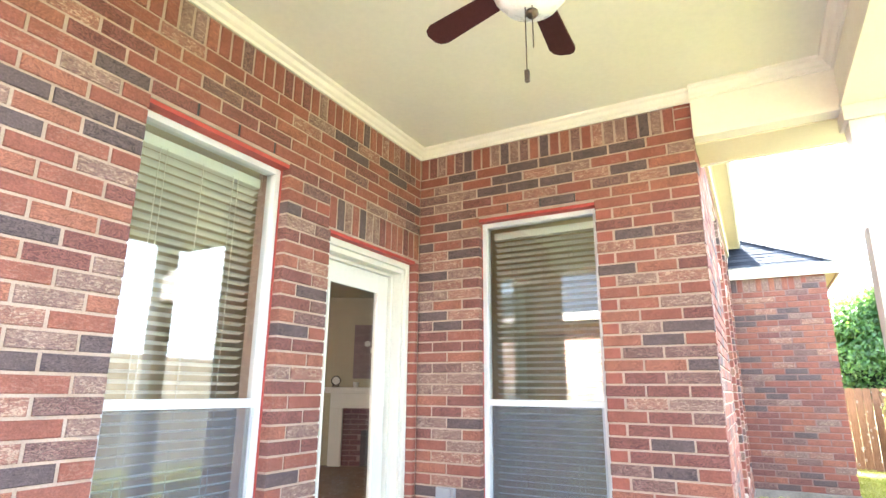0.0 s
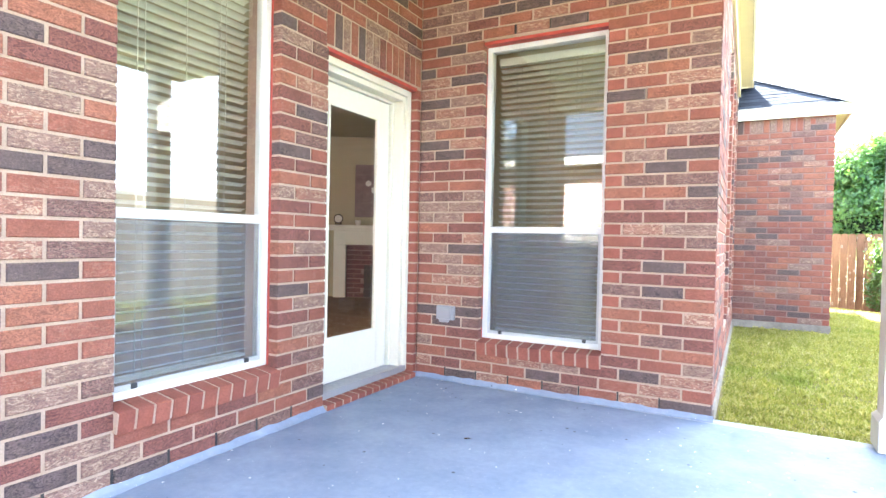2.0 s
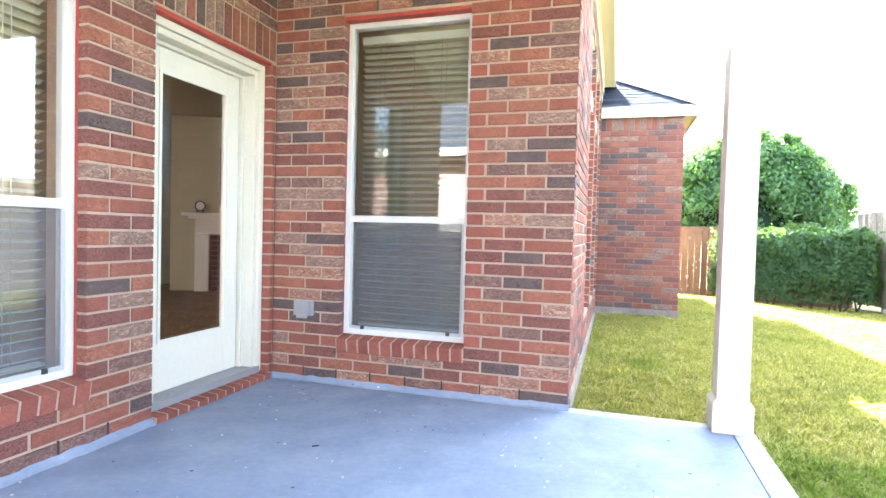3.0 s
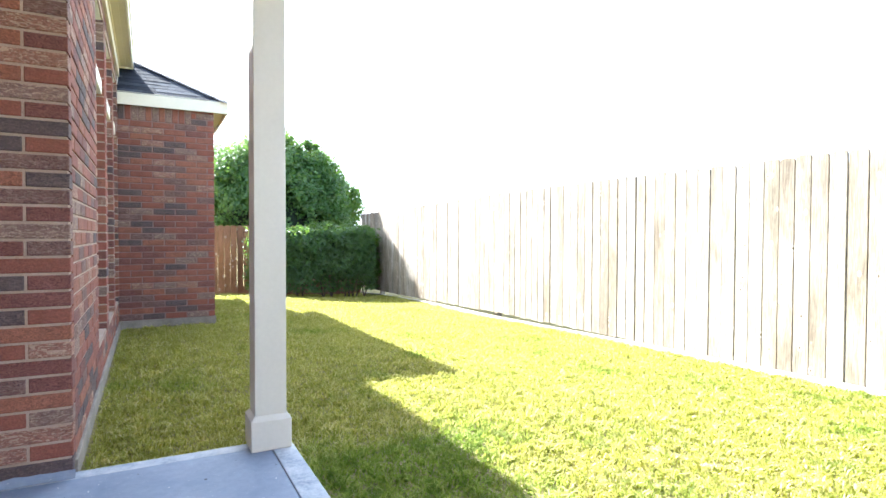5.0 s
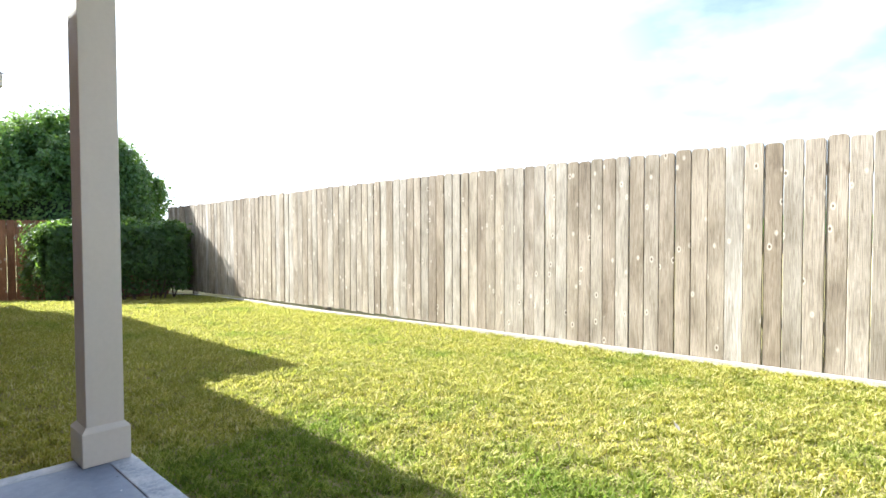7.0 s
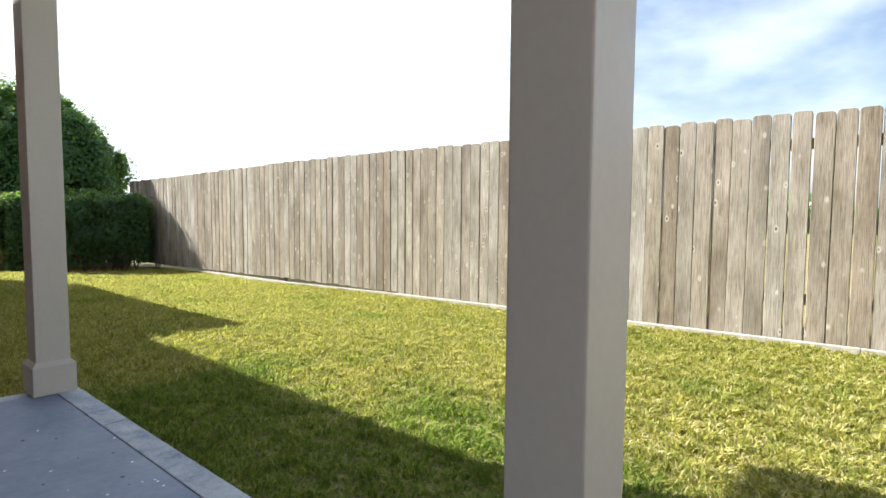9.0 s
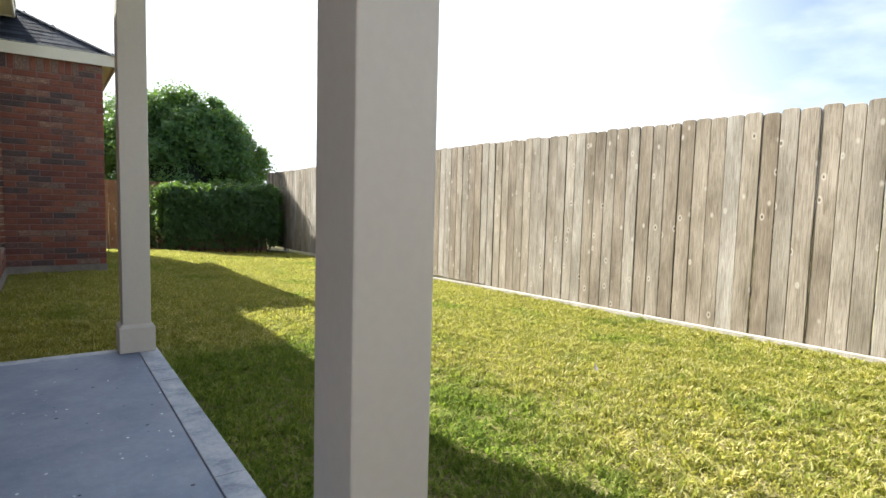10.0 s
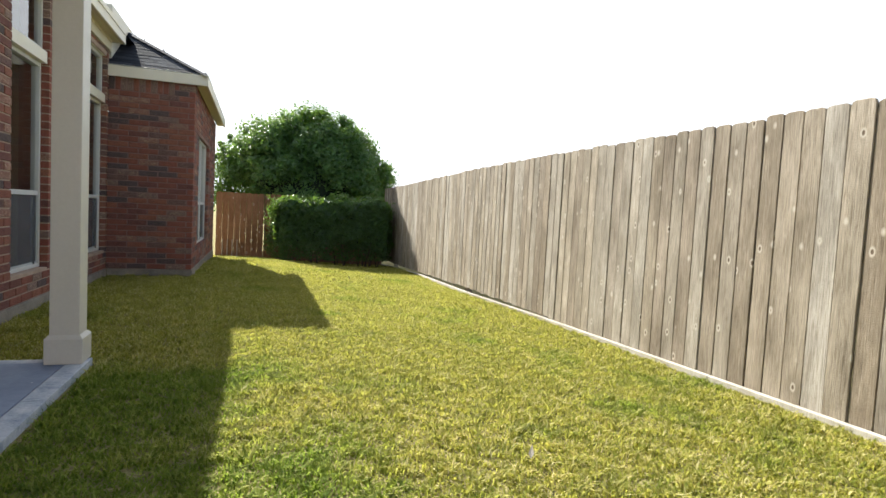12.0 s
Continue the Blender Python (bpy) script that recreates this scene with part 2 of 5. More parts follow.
def wood_material(name, stops, island=False, weather=0.5, knots=1.0, grain_depth=0.85):
    k = Mat(name, rough=0.85, spec=0.2)
    r = k.random(island)
    geo = k.n.new("ShaderNodeNewGeometry").outputs["Position"]
    off = k.node("ShaderNodeCombineXYZ", X=k.math("MULTIPLY", r, 53.0), Y=k.math("MULTIPLY", r, 17.0), Z=k.math("MULTIPLY", r, 71.0)).outputs[0]
    va = k.n.new("ShaderNodeVectorMath")
    k.l.new(geo, va.inputs[0])
    k.l.new(off, va.inputs[1])
    v = va.outputs[0]
    base = k.ramp(r, stops)
    grain = k.node("ShaderNodeTexNoise", Vector=k.scaled((1.0, 1.0, 0.028), v), Scale=230.0, Detail=4.0, Roughness=0.6, Distortion=0.5).outputs["Fac"]
    figure = k.node("ShaderNodeTexNoise", Vector=k.scaled((1.0, 1.0, 0.10), v), Scale=34.0, Detail=4.0, Roughness=0.55, Distortion=1.6).outputs["Fac"]
    base = k.mix(grain_depth, base, k.ramp(grain, [(0.32, (0.55, 0.53, 0.50)), (0.5, (1.0, 1.0, 1.0)), (0.68, (1.28, 1.28, 1.28))]), "MULTIPLY")
    base = k.mix(grain_depth * 0.7, base, k.ramp(figure, [(0.30, (0.62, 0.57, 0.50)), (0.45, (1.0, 1.0, 1.0)), (0.56, (0.92, 0.90, 0.86)), (0.70, (1.22, 1.23, 1.25))]), "MULTIPLY")
    stain = k.node("ShaderNodeTexNoise", Vector=k.scaled((1.0, 1.0, 0.35), v), Scale=4.5, Detail=5.0, Roughness=0.6).outputs["Fac"]
    base = k.mix(weather, base, k.ramp(stain, [(0.32, (0.55, 0.52, 0.47)), (0.52, (1.0, 1.0, 0.98)), (0.68, (1.35, 1.36, 1.38))]), "MULTIPLY")
    # knots
    vo = k.n.new("ShaderNodeTexVoronoi")
    k.l.new(k.scaled((8.5, 8.5, 5.0), v), vo.inputs["Vector"])
    vo.inputs["Scale"].default_value = 1.0
    knot = k.ramp(vo.outputs["Distance"], [(0.055, (1, 1, 1)), (0.09, (0, 0, 0))])
    ring = k.ramp(vo.outputs["Distance"], [(0.07, (0, 0, 0)), (0.105, (1, 1, 1)), (0.18, (0, 0, 0))])
    base = k.mix(k.math("MULTIPLY", knot, 0.75 * knots), base, (0.085, 0.055, 0.035, 1))
    base = k.mix(k.math("MULTIPLY", ring, 0.65 * knots), base, (0.58, 0.53, 0.45, 1))
    k.color(base)
    k.bump(k.math("ADD", grain, k.math("MULTIPLY", knot, -0.5)), 0.45, 0.006)
    return k.m


M_PICKET = wood_material("weathered_pine", [(0.0, (0.240, 0.208, 0.166)), (0.2, (0.34, 0.308, 0.264)), (0.4, (0.258, 0.214, 0.164)), (0.6, (0.308, 0.267, 0.213)), (0.8, (0.245, 0.204, 0.160)), (1.0, (0.375, 0.347, 0.307))], weather=0.85, grain_depth=0.95)
M_PICKET_NEW = wood_material("cedar_pickets", [(0.0, (0.225, 0.122, 0.070)), (0.5, (0.26, 0.148, 0.088)), (1.0, (0.19, 0.102, 0.058))], weather=0.35)
M_BOARD = wood_material("pale_kickboard", [(0.0, (0.35, 0.32, 0.27)), (1.0, (0.44, 0.41, 0.355))], weather=0.35, knots=0.3, grain_depth=0.5)
M_TRUNK = wood_material("bark", [(0.0, (0.10, 0.075, 0.05)), (1.0, (0.14, 0.11, 0.08))], weather=0.7, knots=0.0)
M_BLADE = wood_material("dark_fan_blade", [(0.0, (0.055, 0.016, 0.016)), (1.0, (0.07, 0.022, 0.02))], weather=0.2, knots=0.0)
M_FLOOR_WOOD = wood_material("room_floor", [(0.0, (0.20, 0.12, 0.06)), (1.0, (0.25, 0.16, 0.09))], weather=0.2)

k = Mat("asphalt_shingle", rough=0.95, spec=0.08)
r = k.random(True)
c = k.ramp(r, [(0.0, (0.018, 0.020, 0.027)), (0.5, (0.033, 0.037, 0.048)), (1.0, (0.060, 0.066, 0.080))])
k.color(k.mix(0.7, c, k.ramp(k.noise(120.0, 3), [(0.3, (0.5, 0.5, 0.5)), (0.7, (1.5, 1.5, 1.5))]), "MULTIPLY"))
k.bump(k.noise(180.0, 3), 0.6, 0.004)
M_SHINGLE = k.m

k = Mat("far_brickwork", rough=0.9, spec=0.2)
bt = k.node("ShaderNodeTexBrick", Vector=k.node("ShaderNodeMapping", Vector=k.co, Rotation=(radians(90), 0, 0)).outputs["Vector"], Scale=1.0,
            Color1=(0.42, 0.24, 0.19, 1), Color2=(0.33, 0.17, 0.13, 1), Mortar=(0.55, 0.45, 0.38, 1))
bt.inputs["Brick Width"].default_value = 0.25
bt.inputs["Row Height"].default_value = 0.075
bt.inputs["Mortar Size"].default_value = 0.01
k.color(k.mix(0.5, bt.outputs["Color"], k.ramp(k.noise(3.0, 4), [(0.3, (0.8, 0.8, 0.8)), (0.7, (1.1, 1.1, 1.1))]), "MULTIPLY"))
M_FAR_BRICK = k.m

k = Mat("lawn_soil", rough=1.0, spec=0.1)
c = k.ramp(k.noise(1.1, 5, 0.6), [(0.3, (0.21, 0.185, 0.075)), (0.55, (0.30, 0.26, 0.12)), (0.75, (0.17, 0.175, 0.06))])
k.color(k.mix(0.7, c, k.ramp(k.noise(55.0, 4), [(0.3, (0.5, 0.5, 0.5)), (0.7, (1.3, 1.3, 1.3))]), "MULTIPLY"))
k.bump(k.noise(60.0, 4), 0.8, 0.03)
M_GROUND = k.m

k = Mat("grass_blades", rough=0.75, spec=0.12)
r = k.random(True)
geo = k.n.new("ShaderNodeNewGeometry").outputs["Position"]
c1 = k.ramp(r, [(0.0, (0.03, 0.055, 0.010)), (0.25, (0.16, 0.20, 0.030)), (0.5, (0.30, 0.29, 0.075)), (0.8, (0.48, 0.42, 0.150)), (1.0, (0.66, 0.59, 0.32))])
c2 = k.ramp(r, [(0.0, (0.025, 0.06, 0.009)), (0.5, (0.115, 0.18, 0.022)), (1.0, (0.32, 0.34, 0.075))])
sx = k.node("ShaderNodeSeparateXYZ", Vector=geo)
lush = k.math("MULTIPLY", k.node("ShaderNodeMapRange", Value=sx.outputs["X"], From_Min=4.7, From_Max=3.5).outputs["Result"],
              k.node("ShaderNodeMapRange", Value=sx.outputs["Y"], From_Min=0.4, From_Max=-1.2).outputs["Result"])
field = k.math("ADD", k.noise(0.9, 5, 0.65, geo), k.math("MULTIPLY", lush, 0.28))
patch = k.ramp(field, [(0.54, (0, 0, 0)), (0.70, (1, 1, 1))])
c = k.mix(k.math("MULTIPLY", patch, 0.85), c1, c2)
k.color(k.mix(0.8, c, k.ramp(k.noise(5.0, 4, 0.6, geo), [(0.32, (0.50, 0.55, 0.45)), (0.5, (1.0, 1.0, 1.0)), (0.68, (1.35, 1.25, 1.2))]), "MULTIPLY"))
tr = k.n.new("ShaderNodeBsdfTranslucent")
k.l.new(k.mix(k.math("MULTIPLY", patch, 0.9), (0.52, 0.51, 0.09, 1), (0.27, 0.39, 0.045, 1)), tr.inputs["Color"])
ms = k.n.new("ShaderNodeMixShader")
ms.inputs[0].default_value = 0.42
k.l.new(k.b.outputs[0], ms.inputs[1])
k.l.new(tr.outputs[0], ms.inputs[2])
k.l.new(ms.outputs[0], k.n["Material Output"].inputs["Surface"])
M_GRASS = k.m


def leaf_material(name, stops):
    k = Mat(name, rough=0.38, spec=0.5)
    r = k.random(True)
    k.color(k.ramp(r, stops))
    tr = k.n.new("ShaderNodeBsdfTranslucent")
    tr.inputs["Color"].default_value = (0.20, 0.34, 0.04, 1)
    ms = k.n.new("ShaderNodeMixShader")
    ms.inputs[0].default_value = 0.36
    out = k.n["Material Output"]
    k.l.new(k.b.outputs[0], ms.inputs[1])
    k.l.new(tr.outputs[0], ms.inputs[2])
    k.l.new(ms.outputs[0], out.inputs["Surface"])
    return k.m


M_LEAF = leaf_material("tree_leaves", [(0.0, (0.032, 0.085, 0.024)), (0.5, (0.052, 0.132, 0.034)), (0.9, (0.082, 0.185, 0.042)), (1.0, (0.15, 0.22, 0.06))])
M_HEDGE = leaf_material("hedge_leaves", [(0.0, (0.02, 0.055, 0.016)), (0.6, (0.036, 0.092, 0.024)), (1.0, (0.075, 0.155, 0.04))])
# near-black: the shade deep inside tree and hedge is put into this colour
M_LEAFCORE = paint("foliage_core_shade", (0.012, 0.022, 0.008), 1.0, 0.4, 6.0)


def glass_material(name, gloss, tint=(1, 1, 1, 1)):
    m = bpy.data.materials.new(name)
    m.use_nodes = True
    n, l = m.node_tree.nodes, m.node_tree.links
    n.remove(n["Principled BSDF"])
    t = n.new("ShaderNodeBsdfTransparent")
    t.inputs["Color"].default_value = tint
    g = n.new("ShaderNodeBsdfGlossy")
    g.inputs["Roughness"].default_value = 0.0
    fr = n.new("ShaderNodeFresnel")
    fr.inputs["IOR"].default_value = 1.5
    ma = n.new("ShaderNodeMath")
    ma.operation = "MULTIPLY_ADD"
    ma.inputs[1].default_value = 1.2
    ma.inputs[2].default_value = gloss
    ms = n.new("ShaderNodeMixShader")
    l.new(fr.outputs[0], ma.inputs[0])
    l.new(ma.outputs[0], ms.inputs[0])
    l.new(t.outputs[0], ms.inputs[1])
    l.new(g.outputs[0], ms.inputs[2])
    l.new(ms.outputs[0], n["Material Output"].inputs["Surface"])
    return m


M_GLASS = glass_material("window_glass", 0.125, (0.88, 0.93, 0.90, 1))
M_GLASS_DOOR = glass_material("door_glass", 0.03, (0.90, 0.92, 0.88, 1))
M_SCREEN = bpy.data.materials.new("insect_screen")
M_SCREEN.use_nodes = True
sn, sl = M_SCREEN.node_tree.nodes, M_SCREEN.node_tree.links
st = sn.new("ShaderNodeBsdfTransparent")
sm = sn.new("ShaderNodeMixShader")
sm.inputs[0].default_value = 0.43
sn["Principled BSDF"].inputs["Base Color"].default_value = (0.13, 0.14, 0.165, 1)
sn["Principled BSDF"].inputs["Roughness"].default_value = 0.7
sl.new(st.outputs[0], sm.inputs[1])
sl.new(sn["Principled BSDF"].outputs[0], sm.inputs[2])
sl.new(sm.outputs[0], sn["Material Output"].inputs["Surface"])

M_LAMP = bpy.data.materials.new("lamp_lens")
M_LAMP.use_nodes = True
M_LAMP.node_tree.nodes["Principled BSDF"].inputs["Emission Color"].default_value = (1.0, 0.78, 0.42, 1)
M_LAMP.node_tree.nodes["Principled BSDF"].inputs["Emission Strength"].default_value = 5.0


# ---- mesh helpers ----
class Build:
    """Collects boxes and polygons of one mesh."""

    def __init__(self):
        self.v, self.f = [], []

    def poly(self, pts):
        i = len(self.v)
        self.v += [tuple(p) for p in pts]
        self.f.append(tuple(range(i, i + len(pts))))
        return self

    def box(self, x0, x1, y0, y1, z0, z1):
        i = len(self.v)
        self.v += [(x0, y0, z0), (x1, y0, z0), (x1, y1, z0), (x0, y1, z0), (x0, y0, z1), (x1, y0, z1), (x1, y1, z1), (x0, y1, z1)]
        self.f += [tuple(i + j for j in q) for q in ((0, 3, 2, 1), (4, 5, 6, 7), (0, 1, 5, 4), (1, 2, 6, 5), (2, 3, 7, 6), (3, 0, 4, 7))]
        return self

    def tube(self, a, b, ra, rb=None, sides=10):
        rb = ra if rb is None else rb
        a, b = Vector(a), Vector(b)
        d = (b - a).normalized()
        u = d.orthogonal().normalized()
        w = d.cross(u)
        i = len(self.v)
        for c, r in ((a, ra), (b, rb)):
            for s in range(sides):
                t = 2 * math.pi * s / sides
                self.v.append(tuple(c + u * (r * math.cos(t)) + w * (r * math.sin(t))))
        for s in range(sides):
            t = (s + 1) % sides
            self.f.append((i + s, i + t, i + sides + t, i + sides + s))
        self.f.append(tuple(i + s for s in reversed(range(sides))))
        self.f.append(tuple(i + sides + s for s in range(sides)))
        return self

    def lathe(self, profile, centre=(0, 0, 0), sides=24):
        i, n = len(self.v), len(profile)
        for r, z in profile:
            for s in range(sides):
                t = 2 * math.pi * s / sides
                self.v.append((centre[0] + r * math.cos(t), centre[1] + r * math.sin(t), centre[2] + z))
        for a in range(n - 1):
            for s in range(sides):
                t = (s + 1) % sides
                self.f.append((i + a * sides + s, i + a * sides + t, i + (a + 1) * sides + t, i + (a + 1) * sides + s))
        return self

    def mesh(self, name, mat, bevel=0.0, smooth=False):
        me = bpy.data.meshes.new(name)
        me.from_pydata(self.v, [], self.f)
        if bevel:
            bm = bmesh.new()
            bm.from_mesh(me)
            bmesh.ops.bevel(bm, geom=bm.edges[:], offset=bevel, segments=2, affect="EDGES", profile=0.6)
            bm.to_mesh(me)
            bm.free()
        me.materials.append(mat)
        if smooth:
            me.polygons.foreach_set("use_smooth", [True] * len(me.polygons))
        me.update()
        return me


def part(name, me, parent, label="", m=None, kind=""):
    ob = new(name, me)
    ob.parent = parent
    if m is not None:
        ob.matrix_basis = m
    return tagged(ob, label=label, kind=kind)


def empty(name, m, label, category, group="", kind=""):
    ob = new(name)
    ob.empty_display_size = 0.1
    ob.matrix_basis = m
    return tagged(ob, label, category, group, kind)


def solid(name, b, mat, label, category, kind="", bevel=0.0, m=None, group=""):
    ob = new(name, b.mesh(name, mat, bevel))
    if m is not None:
        ob.matrix_basis = m
    return tagged(ob, label, category, group, kind)


rng = random.Random(4)


def smooth_step(v, a, b):
    t = min(1.0, max(0.0, (v - a) / (b - a)))
    return t * t * (3 - 2 * t)


def ground_z(x, y):
    return (-0.045 - 0.16 * smooth_step(y, -3.0, 5.5) * smooth_step(x, 3.3, 6.8) - 0.06 * smooth_step(y, 6.0, 9.0) - 0.12 * smooth_step(y, 8.0, 10.3)
            + 0.012 * math.sin(x * 1.7 + y * 0.9) * smooth_step(x, 3.2, 4.2))


# ---- masonry ----
COURSE, PITCH, JOINT = 0.0752, 0.245, 0.0122
brick_cache = {}


def brick_mesh(w, h, d=0.10, kindname="brick", mat=None):
    key = (round(w, 2), round(h, 3), round(d, 3), mat is None)
    if key not in brick_cache:
        w, c = key[0], 0.004
        b = Build()
        o = [(0, 0), (w, 0), (w, h), (0, h)]
        i_ = [(c, c), (w - c, c), (w - c, h - c), (c, h - c)]
        v = [(x, d, z) for x, z in o] + [(x, c * 0.8, z) for x, z in o] + [(x, 0.0, z) for x, z in i_]
        f = []
        for s in range(4):
            t = (s + 1) % 4
            f += [(s, t, 4 + t, 4 + s), (4 + s, 4 + t, 8 + t, 8 + s)]
        f.append((8, 9, 10, 11))
        b.v, b.f = v, f
        brick_cache[key] = b.mesh(kindname, mat or M_BRICK)
    return brick_cache[key]


def free_spans(u0, u1, z0, z1, holes):
    spans = [(u0, u1)]
    for h0, h1, a, c in holes:
        if c > z0 + 0.01 and a < z1 - 0.01:
            nxt = []
            for s0, s1 in spans:
                if h1 <= s0 or h0 >= s1:
                    nxt.append((s0, s1))
                else:
                    if h0 > s0:
                        nxt.append((s0, h0))
                    if h1 < s1:
                        nxt.append((h1, s1))
            spans = nxt
    return spans


def brick_layout(u0, u1, z0, z1, holes, soldiers=()):
    """Yields (u, z, width, height) of the pieces of a running bond with soldier rows."""
    blocks = list(holes) + [tuple(s) for s in soldiers]
    row, z = 0, z0
    while z < z1 - 0.03:
        h = min(COURSE, z1 - z)
        for s0, s1 in free_spans(u0, u1, z, z + h, blocks):
            n = math.floor((s0 - u0) / PITCH)
            cuts = [s0]
            e = u0 + n * PITCH + (PITCH / 2 if row % 2 else 0.0)
            while e < s1 - 0.05:
                if e > s0 + 0.05:
                    cuts.append(e)
                e += PITCH
            cuts.append(s1)
            for a, c in zip(cuts, cuts[1:]):
                g0 = 0.0 if a == s0 else JOINT / 2
                g1 = 0.0 if c == s1 else JOINT / 2
                if c - a > 0.025:
                    yield a + g0, z + JOINT / 2, c - a - g0 - g1, h - JOINT
        z += COURSE
        row += 1
    for a, c, za, zc in soldiers:
        n = max(1, round((c - a) / COURSE))
        w = (c - a) / n
        for i in range(n):
            yield a + i * w + JOINT / 2, za + JOINT / 2, w - JOINT, zc - za - JOINT


def masonry(name, m, u0, u1, z0, z1, holes, soldiers, label, near, thick=0.25, limit=300, core=None, mortar=None):
    """A wall: mortared core with real openings, and its bricks."""
    b = Build()
    c0, c1 = core or (u0, u1)
    us = sorted({c0, c1, *[h[0] - 0.004 for h in holes], *[h[1] + 0.004 for h in holes]})
    us = [u for u in us if c0 <= u <= c1]
    for a, c in zip(us, us[1:]):
        mid = (a + c) / 2
        zs = [(z0, z1)]
        for h0, h1, za, zc in holes:
            if h0 - 0.005 < mid < h1 + 0.005:
                zs = [(p, q) for s in zs for p, q in ((s[0], min(s[1], za - 0.004)), (max(s[0], zc + 0.004), s[1])) if q > p + 0.001]
        for p, q in zs:
            b.box(a, c, 0.0075, thick, p, q)
    wall = tagged(new(name, b.mesh(name, mortar or M_MORTAR)), label, "wall", kind="structure")
    wall.matrix_basis = m
    pieces = sorted(brick_layout(u0, u1, z0, z1, holes, soldiers), key=lambda p: abs(p[0] - near))
    rest = Build()
    r = random.Random(len(name) * 7 + 1)
    for i, (u, z, w, h) in enumerate(pieces):
        proud = r.uniform(-0.0015, 0.0015)
        if i < limit:
            ob = new("brick", brick_mesh(w, h, mat=M_SILL_BRICK if w < 0.11 and h < 0.07 else None))
            ob.parent = wall
            ob.matrix_basis = pose(u + (w - round(w, 2)) / 2, proud, z, 0, r.uniform(-0.25, 0.25), 0)
        else:
            c = 0.004
            i0 = len(rest.v)
            o = [(u, z), (u + w, z), (u + w, z + h), (u, z + h)]
            n_ = [(u + c, z + c), (u + w - c, z + c), (u + w - c, z + h - c), (u + c, z + h - c)]
            rest.v += [(x, 0.10, q) for x, q in o] + [(x, proud + c, q) for x, q in o] + [(x, proud, q) for x, q in n_]
            for s in range(4):
                t = (s + 1) % 4
                rest.f += [(i0 + s, i0 + t, i0 + 4 + t, i0 + 4 + s), (i0 + 4 + s, i0 + 4 + t, i0 + 8 + t, i0 + 8 + s)]
            rest.f.append((i0 + 8, i0 + 9, i0 + 10, i0 + 11))
    if rest.v:
        part("brickwork", rest.mesh("brickwork", M_BRICK_ISLAND), wall, kind="stuff")
    return wall


def weep_holes(wall, us, z):
    """Weep joints that drain the cavity, as near-black plugs; their shade is the colour."""
    for u in us:
        part("weep_hole", WEEP, wall, m=pose(u, 0.0, z))


WEEP = Build().box(-0.005, 0.005, 0.004, 0.02, 0.006, 0.07).mesh("weep_hole", M_DARK)


def sill_mesh(w, h, d):
    return Build().box(0, w, 0, d, 0, h).mesh("sill_brick", M_SILL_BRICK, 0.005)


def brick_sill(wall, u0, u1, z):
    """A sloping row of bricks on edge under a window."""
    n = round((u1 - u0) / 0.076)
    w = (u1 - u0) / n
    for i in range(n):
        ob = new("sill_brick", sill_mesh(w - JOINT, 0.09, 0.12))
        ob.parent = wall
        ob.matrix_basis = pose(u0 + i * w + JOINT / 2, -0.02, z - 0.112, 9, 0, 0)
    b = Build().box(0, u1 - u0, 0.005, 0.115, 0.004, 0.086)
    part("sill_mortar", b.mesh("sill_mortar", M_MORTAR), wall, m=pose(u0, -0.02, z - 0.112, 9, 0, 0))


# ---- windows ----
def sheet(u0, u1, y, z0, z1):
    return Build().poly([(u0, y, z0), (u1, y, z0), (u1, y, z1), (u0, y, z1)])


